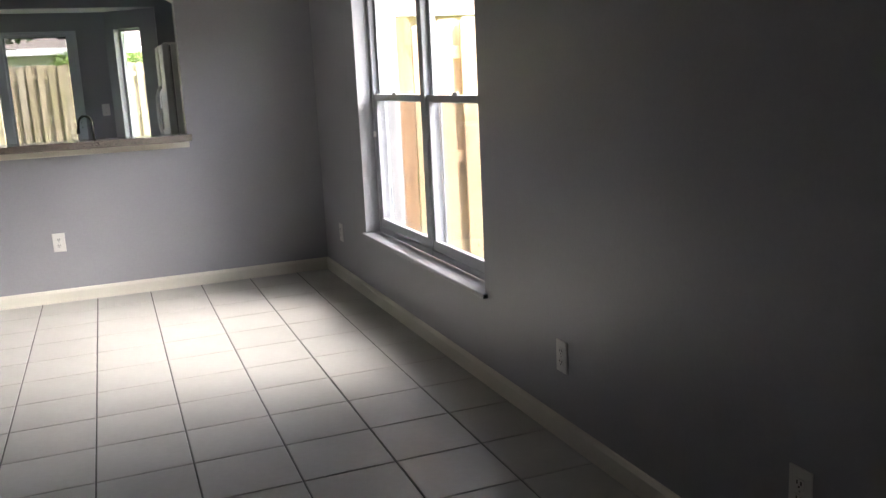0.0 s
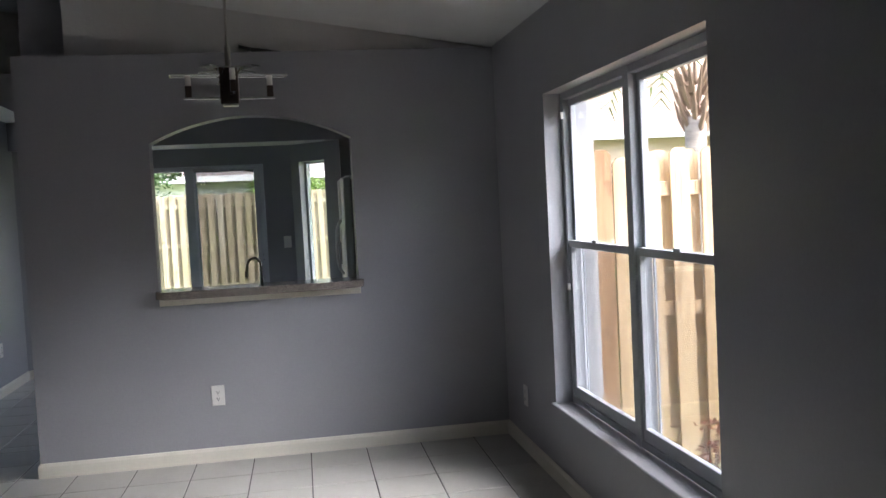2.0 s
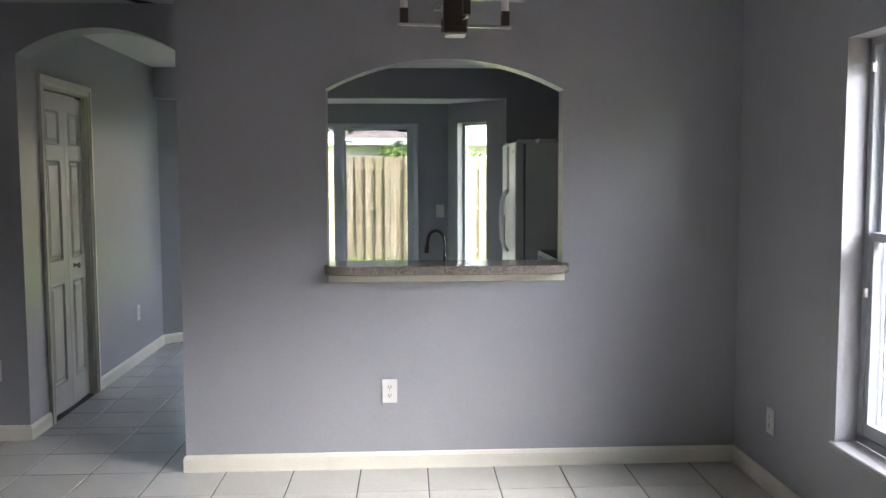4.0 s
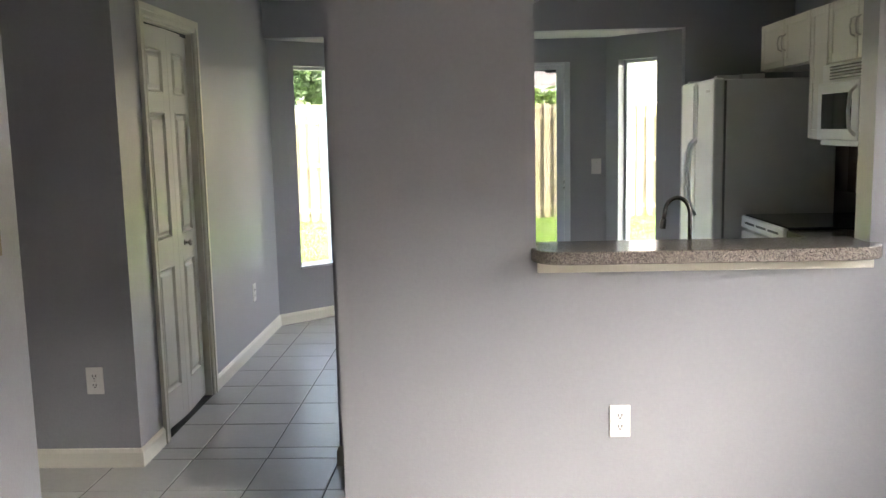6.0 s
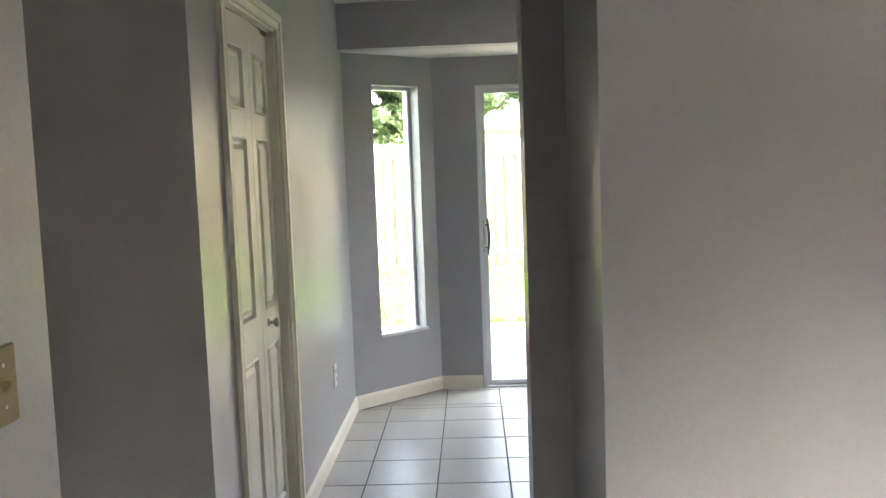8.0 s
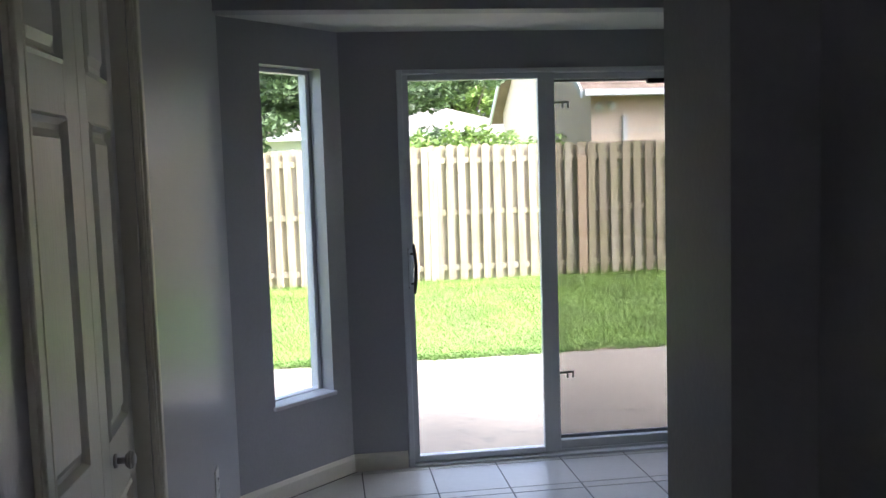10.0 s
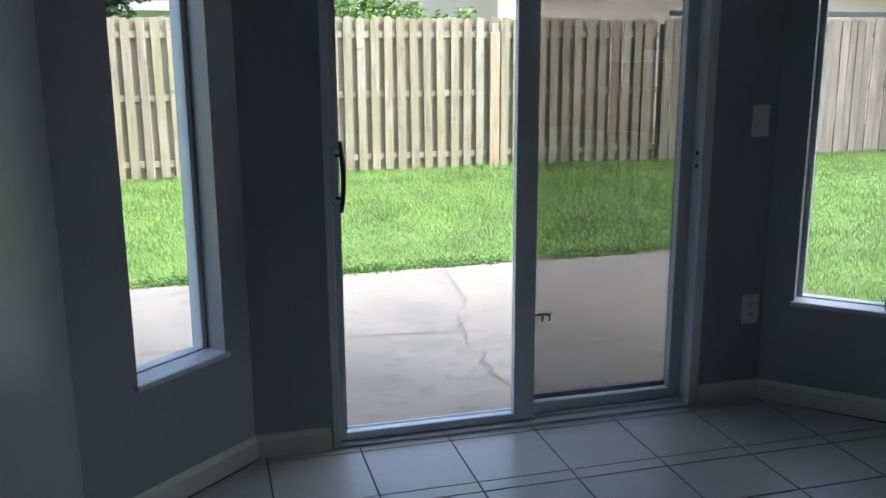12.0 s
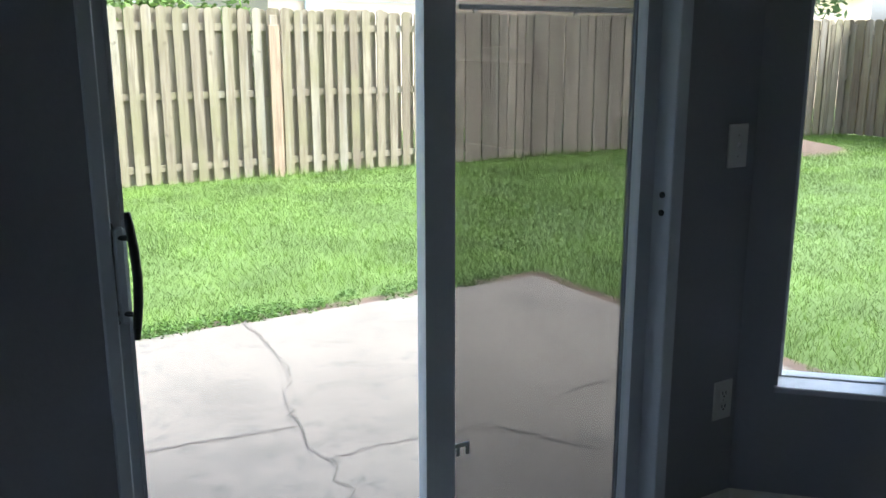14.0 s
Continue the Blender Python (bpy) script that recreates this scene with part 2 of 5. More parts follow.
def leaf_material(name, color, spread, patch=0.0):
    m = bpy.data.materials.new(name)
    m.use_nodes = True
    n, l = m.node_tree.nodes, m.node_tree.links
    p = n["Principled BSDF"]
    p.inputs["Roughness"].default_value = 0.55
    geo, ramp = n.new("ShaderNodeNewGeometry"), n.new("ShaderNodeMapRange")
    ramp.inputs["To Min"].default_value, ramp.inputs["To Max"].default_value = 1 - spread, 1 + spread
    l.new(geo.outputs["Random Per Island"], ramp.inputs["Value"])
    hsv = n.new("ShaderNodeHueSaturation")
    hsv.inputs["Color"].default_value = (*color, 1)
    l.new(ramp.outputs[0], hsv.inputs["Value"])
    if patch:
        # broad lighter and darker areas
        tc, ns, rp = n.new("ShaderNodeTexCoord"), n.new("ShaderNodeTexNoise"), n.new("ShaderNodeMapRange")
        ns.inputs["Scale"].default_value, ns.inputs["Detail"].default_value = 1.6, 6
        l.new(tc.outputs["Object"], ns.inputs["Vector"])
        rp.inputs["From Min"].default_value, rp.inputs["From Max"].default_value = 0.3, 0.7
        rp.inputs["To Min"].default_value, rp.inputs["To Max"].default_value = 1 - patch, 1 + patch
        l.new(ns.outputs[0], rp.inputs["Value"])
        mul = n.new("ShaderNodeMath")
        mul.operation = "MULTIPLY"
        l.new(ramp.outputs[0], mul.inputs[0])
        l.new(rp.outputs[0], mul.inputs[1])
        l.new(mul.outputs[0], hsv.inputs["Value"])
    l.new(hsv.outputs[0], p.inputs["Base Color"])
    tl, mx = n.new("ShaderNodeBsdfTranslucent"), n.new("ShaderNodeMixShader")
    l.new(hsv.outputs[0], tl.inputs[0])
    mx.inputs[0].default_value = 0.3
    l.new(p.outputs[0], mx.inputs[1])
    l.new(tl.outputs[0], mx.inputs[2])
    l.new(mx.outputs[0], n["Material Output"].inputs[0])
    return m


def stained_concrete(name):
    """Pale broomed concrete with blotchy grey stains and fine pits."""
    m = material(name, (0.268, 0.226, 0.182), 0.9, spec=0.2, var=0.14, scale=1.1, fine=45, bump=0.2, bump_scale=110)
    n, l = m.node_tree.nodes, m.node_tree.links
    p = n["Principled BSDF"]
    base = p.inputs["Base Color"].links[0].from_socket
    tc = n["Texture Coordinate"]
    last = base
    for scale, lo, hi, col in ((1.9, 0.48, 0.70, (0.172, 0.148, 0.122, 1)), (11.0, 0.54, 0.72, (0.125, 0.110, 0.097, 1)), (0.8, 0.5, 0.75, (0.285, 0.24, 0.19, 1))):
        ns, rp, mx = n.new("ShaderNodeTexNoise"), n.new("ShaderNodeMapRange"), n.new("ShaderNodeMix")
        ns.inputs["Scale"].default_value, ns.inputs["Detail"].default_value, ns.inputs["Roughness"].default_value = scale, 8, 0.65
        l.new(tc.outputs["Object"], ns.inputs["Vector"])
        rp.inputs["From Min"].default_value, rp.inputs["From Max"].default_value = lo, hi
        rp.inputs["To Max"].default_value = 0.65
        l.new(ns.outputs[0], rp.inputs["Value"])
        mx.data_type = "RGBA"
        l.new(rp.outputs[0], mx.inputs["Factor"])
        l.new(last, mx.inputs["A"])
        mx.inputs["B"].default_value = col
        last = mx.outputs["Result"]
    l.new(last, p.inputs["Base Color"])
    return m


CONCRETE = stained_concrete("patio_concrete")
GRASS = leaf_material("grass_blades", (0.160, 0.245, 0.038), 0.26, 0.38)
LEAF = leaf_material("oak_leaves", (0.072, 0.115, 0.042), 0.5)
LEAF_BUSH = leaf_material("bush_leaves", (0.13, 0.20, 0.035), 0.5)
LEAF_WEED = leaf_material("weed_leaves", (0.115, 0.205, 0.036), 0.5)
LEAF_PALM = leaf_material("palm_fronds", (0.12, 0.16, 0.05), 0.4)
FLOWER = leaf_material("small_red_leaves", (0.22, 0.07, 0.04), 0.4)

# ---------------------------------------------------------------- building helpers


def part(name, bm, mat, parent=None, label="", smooth=False):
    """Links a bmesh as one mesh object, under a thing or a part."""
    me = bpy.data.meshes.new(name)
    bmesh.ops.recalc_face_normals(bm, faces=bm.faces)
    bm.to_mesh(me)
    bm.free()
    me.materials.append(mat)
    if smooth:
        for f in me.polygons:
            f.use_smooth = True
    ob = new(name, me)
    if parent:
        ob.parent = parent
    if label:
        ob["label"] = label
    return ob


def thing(name, m, label, category, group=""):
    ob = new(name)
    ob.empty_display_size = 0.1
    ob.matrix_world = m
    return tagged(ob, label, category, group)


def structure(ob, label, category):
    return tagged(ob, label, category, kind="structure")


def box(x0, x1, y0, y1, z0, z1, bevel=0.0, bm=None, seg=1):
    own = bmesh.new()
    bmesh.ops.create_cube(own, size=1, matrix=Matrix.Translation(((x0 + x1) / 2, (y0 + y1) / 2, (z0 + z1) / 2)) @ Matrix.Diagonal((x1 - x0, y1 - y0, z1 - z0, 1)))
    if bevel:
        bmesh.ops.bevel(own, geom=own.edges[:], offset=bevel, segments=seg, affect="EDGES", profile=0.5)
    return merge(bm, own)


def merge(bm, own, m=None):
    if m is not None:
        own.transform(m)
    if bm is None:
        return own
    me = bpy.data.meshes.new("tmp")
    own.to_mesh(me)
    own.free()
    bm.from_mesh(me)
    bpy.data.meshes.remove(me)
    return bm


def cyl(p0, p1, r0, r1=None, seg=16, bm=None):
    p0, p1 = Vector(p0), Vector(p1)
    own = bmesh.new()
    d = p1 - p0
    bmesh.ops.create_cone(own, cap_ends=True, segments=seg, radius1=r0, radius2=r0 if r1 is None else r1, depth=d.length,
                          matrix=Matrix.Translation((p0 + p1) / 2) @ d.to_track_quat("Z", "Y").to_matrix().to_4x4())
    return merge(bm, own)


def prism(pts, axis, a0, a1, bm=None, bevel=0.0):
    """Extrudes an outline. axis "y": points are (x, z); "x": (y, z); "z": (x, y)."""
    own = bmesh.new()
    put = {"y": lambda p, a: (p[0], a, p[1]), "x": lambda p, a: (a, p[0], p[1]), "z": lambda p, a: (p[0], p[1], a)}[axis]
    low = [own.verts.new(put(p, a0)) for p in pts]
    top = [own.verts.new(put(p, a1)) for p in pts]
    own.faces.new(low)
    own.faces.new(top)
    for i in range(len(pts)):
        j = (i + 1) % len(pts)
        own.faces.new((low[i], low[j], top[j], top[i]))
    if bevel:
        bmesh.ops.recalc_face_normals(own, faces=own.faces)
        bmesh.ops.bevel(own, geom=own.edges[:], offset=bevel, segments=1, affect="EDGES")
    return merge(bm, own)


def tube(points, r, bm=None, seg=8):
    """A round bar along points."""
    own = bmesh.new()
    pts = [Vector(p) for p in points]
    rings = []
    side = None
    for i, p in enumerate(pts):
        d = (pts[min(i + 1, len(pts) - 1)] - pts[max(i - 1, 0)]).normalized()
        if side is None:
            side = d.orthogonal().normalized()
        side = (side - d * side.dot(d)).normalized()
        up = d.cross(side)
        rr = r[i] if isinstance(r, (list, tuple)) else r
        rings.append([own.verts.new(p + (side * math.cos(a) + up * math.sin(a)) * rr) for a in (2 * math.pi * k / seg for k in range(seg))])
    for a, b in zip(rings, rings[1:]):
        for k in range(seg):
            own.faces.new((a[k], a[(k + 1) % seg], b[(k + 1) % seg], b[k]))
    own.faces.new(rings[0])
    own.faces.new(rings[-1])
    return merge(bm, own)


def arc(x0, x1, z_spring, rise, n=24):
    """A flat segmental arch from x0 to x1, as (x, z) points."""
    half, mid = (x1 - x0) / 2, (x0 + x1) / 2
    r = (half * half + rise * rise) / (2 * rise)
    zc = z_spring + rise - r
    a = math.asin(half / r)
    return [(mid + r * math.sin(t), zc + r * math.cos(t)) for t in (-a + 2 * a * i / n for i in range(n + 1))]


# ---------------------------------------------------------------- plan (metres)
XR, XR_OUT = 2.865, 3.10          # wall with the dining window
LEDGE = 2.466                     # top of the kitchen walls, and its flat ceiling
SLOPE = 0.16                      # vaulted ceiling, rising away from XR
XL = -0.917                       # wall with the switch, ends at Y_END
Y_END = -0.452
KX = 0.02                         # free end of the kitchen wall
Y_ARCH, Y_ARCH2, Y_PIER = 0.618, 0.818, 0.822
XP = -1.005                       # pantry wall
Y_HEAD = 3.40                     # beam before the breakfast nook
Z_NOOK = 2.19
BAY_L = ((-1.005, 3.51), (-0.486, 3.985))
BAY_R = ((1.60, 3.985), (2.085, 3.51))
Y_BACK = 3.985
BACK_Y = -11.0
Y_LEFT = -2.2                     # behind this the room widens to the left
PASS = (0.752, 1.947, 1.013, 1.937, 0.150)
WIN = (-2.84, -1.05, 0.425, 2.035)


def vault(x):
    return 2.475 + SLOPE * (XR - x)


# floor slab under the tiles
FLOOR_PLAN = [(-3.2, BACK_Y - 0.1), (XR_OUT, BACK_Y - 0.1), (XR_OUT, 3.52), (2.19, 3.63), (1.62, 4.14), (-0.56, 4.14), (-1.1, 3.63), (-3.2, 3.63)]
structure(part("floor", prism(FLOOR_PLAN, "z", -0.25, -0.004), GROUT), "light ceramic tile floor with dark grout lines", "floor")
FLOOR = bpy.data.objects["floor"]

# right wall with window opening
bm = box(XR, XR_OUT, BACK_Y, WIN[0], 0, 2.47)
box(XR, XR_OUT, WIN[1], 3.52, 0, 2.47, bm=bm)
box(XR, XR_OUT, WIN[0], WIN[1], 0, WIN[2] - 0.02, bm=bm)
box(XR, XR_OUT, WIN[0], WIN[1], WIN[3], 2.47, bm=bm)
structure(part("wall_right", bm, PAINT), "grey painted wall with a tall window opening", "wall")

# kitchen wall with arched pass-through
x0, x1, zb, zs, rise = PASS
bm = box(KX, x0, 0, 0.13, 0, LEDGE)
box(x1, XR, 0, 0.13, 0, LEDGE, bm=bm)
box(x0, x1, 0, 0.13, 0, zb - 0.002, bm=bm)
prism(arc(x0, x1, zs, rise) + [(x1, LEDGE), (x0, LEDGE)], "y", 0, 0.13, bm)
structure(part("wall_kitchen", bm, PAINT), "grey painted partition wall with an arched pass-through", "wall")

# end of the kitchen wall, pier and hall arch
bm = box(KX, 0.12, 0.13, Y_PIER, 0, LEDGE)
box(-0.095, KX, Y_ARCH, Y_PIER, 0, LEDGE, bm=bm)
prism(arc(XP, -0.095, 2.185, 0.148) + [(-0.095, LEDGE), (XP, LEDGE)], "y", Y_ARCH, Y_ARCH2, bm)
box(-3.1, XP, Y_ARCH, Y_ARCH2, 0, LEDGE, bm=bm)
structure(part("wall_arch", bm, PAINT), "grey painted wall with a shallow arched passage", "wall")

# pantry wall with a door opening
DOOR = (0.965, 1.712, 2.05)
bm = box(XP - 0.11, XP, Y_ARCH2, DOOR[0], 0, LEDGE)
box(XP - 0.11, XP, DOOR[1], 3.52, 0, LEDGE, bm=bm)
box(XP - 0.11, XP, DOOR[0], DOOR[1], DOOR[2], LEDGE, bm=bm)
structure(part("wall_pantry", bm, PAINT), "grey painted wall beside the pantry door", "wall")
bm = box(XP - 0.9, XP - 0.8, 0.8, 2.0, 0, LEDGE)
box(XP - 0.8, XP - 0.11, 1.9, 2.0, 0, LEDGE, bm=bm)
structure(part("wall_closet", bm, PAINT), "plain closet walls behind the pantry door", "wall")

# switch wall, closing walls
bm = box(XL - 0.12, XL, Y_LEFT, Y_END, 0, 3.2)
box(-3.1, XL - 0.12, Y_END - 0.12, Y_END, 0, 3.6, bm=bm)
box(-3.1, XL - 0.12, Y_LEFT, Y_LEFT + 0.12, 0, 3.6, bm=bm)
structure(part("wall_switch", bm, PAINT), "grey painted wall end with a light switch", "wall")
structure(part("wall_far_left", box(-3.2, -3.1, Y_END - 0.12, 1.3, 0, 3.7), PAINT), "plain grey wall closing the hall", "wall")
bm = box(-3.2, XR_OUT, BACK_Y - 0.12, BACK_Y, 0, 3.7)
box(-3.2, -3.1, BACK_Y, Y_LEFT + 0.12, 0, 3.7, bm=bm)
structure(part("wall_behind", bm, PAINT), "plain grey wall", "wall")

# set-back wall above the ledge
bm = prism([(0.30, LEDGE), (XR, LEDGE), (XR, vault(XR)), (0.30, vault(0.30))], "y", 0.07, 0.13)
prism([(-3.1, LEDGE), (0.30, LEDGE), (0.30, vault(0.30)), (-3.1, vault(-3.1))], "y", 1.2, 1.3, bm)
prism([(0.13, LEDGE), (1.2, LEDGE), (1.2, 3.2), (0.13, 3.2)], "x", 0.30, 0.40, bm)
structure(part("wall_above_ledge", bm, CEILING), "pale upper wall set back above the plant ledge", "wall")

# ceilings
bm = prism([(XR_OUT, vault(XR_OUT)), (-3.2, vault(-3.2)), (-3.2, vault(-3.2) + 0.15), (XR_OUT, vault(XR_OUT) + 0.15)], "y", BACK_Y - 0.12, 1.3)
structure(part("ceiling", bm, CEILING), "white textured vaulted ceiling", "ceiling")
bm = box(0.12, XR, 0.13, Y_HEAD, LEDGE - 0.012, LEDGE + 0.02)
box(XP, 0.12, Y_ARCH2, Y_HEAD, LEDGE - 0.012, LEDGE + 0.02, bm=bm)
structure(part("ceiling_kitchen", bm, CEILING), "white flat kitchen ceiling", "ceiling")
bm = prism([(XP - 0.2, Y_HEAD + 0.11), (2.3, Y_HEAD + 0.11), (2.3, 3.6), (1.6, 4.14), (-0.55, 4.14), (XP - 0.2, 3.6)], "z", Z_NOOK, Z_NOOK + 0.1)
structure(part("ceiling_nook", bm, CEILING), "white low ceiling of the bay nook", "ceiling")
bm = box(XP, 2.085, Y_HEAD, Y_HEAD + 0.11, Z_NOOK, LEDGE + 0.02)
box(2.085, XR, Y_HEAD, Y_HEAD + 0.12, 0, LEDGE + 0.02, bm=bm)
structure(part("wall_beam", bm, PAINT), "grey painted beam before the bay nook", "wall")
bm = box(XP - 0.2, XR_OUT, Y_HEAD + 0.12, 4.3, LEDGE + 0.03, LEDGE + 0.15)
box(XP - 0.2, XR_OUT, 1.3, Y_HEAD + 0.12, LEDGE + 0.03, LEDGE + 0.15, bm=bm)
structure(part("roof_deck", bm, FASCIA), "plain roof deck above the kitchen", "roof")

# short outside return beside the dining window
structure(part("wall_return", box(XR_OUT, 3.268, -0.66, 0.30, -0.15, 2.48), STUCCO_GREY), "grey stucco return of the outside wall", "wall")

# unseen eaves over the side yard and the patio, added to block high sky light
bm = box(XR_OUT, 3.55, BACK_Y, 4.6, 2.482, 2.62)
box(3.55, 3.58, BACK_Y, 4.6, 2.42, 2.64, bm=bm)
box(-3.0, XR_OUT, 4.16, 4.62, 2.44, 2.60, bm=bm)
box(-3.0, 3.55, 4.62, 4.66, 2.36, 2.615, bm=bm)
structure(part("eaves", bm, FASCIA), "unseen white eaves added to hold back high sky light", "eaves")

# back wall of the nook with the slider opening
SL = (-0.205, 1.312, 2.005)
bm = box(BAY_L[1][0], SL[0], Y_BACK, Y_BACK + 0.16, 0, Z_NOOK + 0.1)
box(SL[1], BAY_R[0][0], Y_BACK, Y_BACK + 0.16, 0, Z_NOOK + 0.1, bm=bm)
box(SL[0], SL[1], Y_BACK, Y_BACK + 0.16, SL[2], Z_NOOK + 0.1, bm=bm)
structure(part("wall_back", bm, PAINT), "grey painted wall with a sliding door opening", "wall")


def along(p, q):
    """Matrix with x along p to q, y outwards, origin p."""
    d = Vector((q[0] - p[0], q[1] - p[1], 0))
    return Matrix.Translation((p[0], p[1], 0)) @ Matrix.Rotation(math.atan2(d.y, d.x), 4, "Z"), d.length


def bay_wall(name, p, q, w0, w1, z0, z1):
    m, length = along(p, q)
    bm = box(-0.02, w0, 0, 0.16, 0, Z_NOOK + 0.1)
    box(w1, length + 0.02, 0, 0.16, 0, Z_NOOK + 0.1, bm=bm)
    box(w0, w1, 0, 0.16, 0, z0, bm=bm)
    box(w0, w1, 0, 0.16, z1, Z_NOOK + 0.1, bm=bm)
    bm.transform(m)
    structure(part(name, bm, PAINT), "grey painted angled bay wall with a narrow window", "wall")
    return m, length


BL_M, BL_LEN = bay_wall("wall_bay_left", *BAY_L, 0.220, 0.585, 0.425, 2.005)
BR_M, BR_LEN = bay_wall("wall_bay_right", *BAY_R, 0.118, 0.468, 0.425, 2.005)


# ---------------------------------------------------------------- baseboards
def baseboard(points, name="baseboard"):
    """Cream baseboard along a run of floor points, room on the left of the run."""
    bm = bmesh.new()
    h, t = 0.088, 0.013
    prof = [(0, 0), (t, 0), (t, h - 0.02), (t * 0.45, h - 0.004), (0, h)]
    rows = []
    n = len(points)
    for i, p in enumerate(points):
        p = Vector((*p, 0))
        d0 = (p - Vector((*points[i - 1], 0))).normalized() if i else None
        d1 = (Vector((*points[i + 1], 0)) - p).normalized() if i < n - 1 else None
        d0, d1 = d0 or d1, d1 or d0
        n0, n1 = Vector((-d0.y, d0.x, 0)), Vector((-d1.y, d1.x, 0))
        nn = (n0 + n1).normalized()
        nn = nn / max(0.3, nn.dot(n0))
        rows.append([bm.verts.new(p + nn * a + Vector((0, 0, z))) for a, z in prof])
    for a, b in zip(rows, rows[1:]):
        for k in range(len(prof)):
            j = (k + 1) % len(prof)
            bm.faces.new((a[k], b[k], b[j], a[j]))
    bm.faces.new(rows[0])
    bm.faces.new(rows[-1])
    return structure(part(name, bm, TRIM), "cream painted wooden baseboard along the wall", "baseboard")


baseboard([(XR, -10.9), (XR, 0), (KX, 0), (KX, Y_ARCH), (-0.095, Y_ARCH), (-0.095, Y_PIER)])
baseboard([(XP, DOOR[0] - 0.065), (XP, Y_ARCH), (-3.1, Y_ARCH)])
baseboard([(SL[0] - 0.005, Y_BACK), (BAY_L[1][0], Y_BACK), (XP, 3.51), (XP, DOOR[1] + 0.062)])
baseboard([(2.085, 3.40), (2.085, 3.51), (BAY_R[0][0], Y_BACK), (SL[1] + 0.005, Y_BACK)])
baseboard([(XL - 0.1, Y_END), (XL, Y_END), (XL, Y_LEFT)])


# ---------------------------------------------------------------- dining window
def dining_window(name, opening):
    w = thing("window", Matrix.Identity(4), "metal twin single-hung window with four clear panes, frames greyed for shade", "window")
    tagged(w, kind="structure")
    w.name = name
    y0, y1, z0, z1 = opening
    X = 2.985
    bm = box(X - 0.03, X + 0.04, y0, y0 + 0.035, z0, z1, 0.003)
    box(X - 0.03, X + 0.04, y1 - 0.035, y1, z0, z1, 0.003, bm)
    box(X - 0.03, X + 0.04, y0, y1, z1 - 0.035, z1, 0.003, bm)
    box(X - 0.03, X + 0.04, y0, y1, z0, z0 + 0.035, 0.003, bm)
    mid = (y0 + y1) / 2
    box(X - 0.035, X + 0.045, mid - 0.032, mid + 0.032, z0, z1, 0.003, bm)
    part("window_frame", bm, ALU_SHADED, w)
    zm = 1.257
    for a, b in ((y0 + 0.035, mid - 0.032), (mid + 0.032, y1 - 0.035)):
        for lo, hi, xo in ((z0 + 0.035, zm + 0.02, X - 0.012), (zm - 0.02, z1 - 0.035, X + 0.016)):
            bm = box(xo - 0.012, xo + 0.012, a, a + 0.028, lo, hi, 0.002)
            box(xo - 0.012, xo + 0.012, b - 0.028, b, lo, hi, 0.002, bm)
            box(xo - 0.013, xo + 0.013, a, b, lo, lo + (0.055 if lo < 1 else 0.034), 0.002, bm)
            box(xo - 0.013, xo + 0.013, a, b, hi - 0.034, hi, 0.002, bm)
            s = part("sash", bm, ALU_SHADED, w)
            part("pane", box(xo - 0.002, xo + 0.002, a + 0.026, b - 0.026, lo + 0.03, hi - 0.032), GLASS, s, "clear glass")
        scr = part("screen_frame", merge(merge(box(X + 0.045, X + 0.055, a, a + 0.016, z0 + 0.03, zm), box(X + 0.045, X + 0.055, b - 0.016, b, z0 + 0.03, zm)), box(X + 0.045, X + 0.055, a + 0.016, b - 0.016, z0 + 0.03, z0 + 0.05)), ALU_SHADED, w, "thin insect screen frame")
        part("screen", box(X + 0.0495, X + 0.0505, a + 0.012, b - 0.012, z0 + 0.045, zm), SCREEN_FINE, scr, "fine grey mesh")
        part("sash_latch", box(X - 0.04, X - 0.026, (a + b) / 2 - 0.03, (a + b) / 2 + 0.03, zm + 0.02, zm + 0.034, 0.003), ALU_SHADED, w)
    for z in (1.02, 1.90):
        part("balance_clip", box(X - 0.045, X - 0.03, y1 - 0.05, y1 - 0.036, z, z + 0.035, 0.002), PLATE, w)
    # sill board, slightly proud of the wall; wall grey stands in for its shade
    part("window_sill", box(XR - 0.022, X - 0.03, y0 - 0.02, y1 + 0.02, z0 - 0.022, z0, 0.004), PAINT, w, "sill in the wall's grey, darkened for its shade")
    return w


dining_window("window_1", WIN)


def bay_window(name, m, w0, w1, z0, z1):
    w = thing("window", m, "narrow fixed bay window with a white metal frame", "window", "bay windows")
    tagged(w, kind="structure")
    w.name = name
    y = 0.105
    bm = box(w0, w0 + 0.022, y - 0.02, y + 0.03, z0, z1, 0.002)
    box(w1 - 0.022, w1, y - 0.02, y + 0.03, z0, z1, 0.002, bm)
    box(w0, w1, y - 0.02, y + 0.03, z1 - 0.022, z1, 0.002, bm)
    box(w0, w1, y - 0.02, y + 0.03, z0, z0 + 0.022, 0.002, bm)
    part("window_frame", bm, ALU, w)
    part("pane", box(w0 + 0.015, w1 - 0.015, y - 0.002, y + 0.003, z0 + 0.015, z1 - 0.015), GLASS, w, "clear glass")
    part("window_sill", box(w0 - 0.012, w1 + 0.012, -0.016, y - 0.02, z0 - 0.002, z0 + 0.018, 0.004), SILL, w, "veined marble sill")


bay_window("window_2", BL_M, 0.220, 0.585, 0.425, 2.005)
bay_window("window_3", BR_M, 0.118, 0.468, 0.425, 2.005)


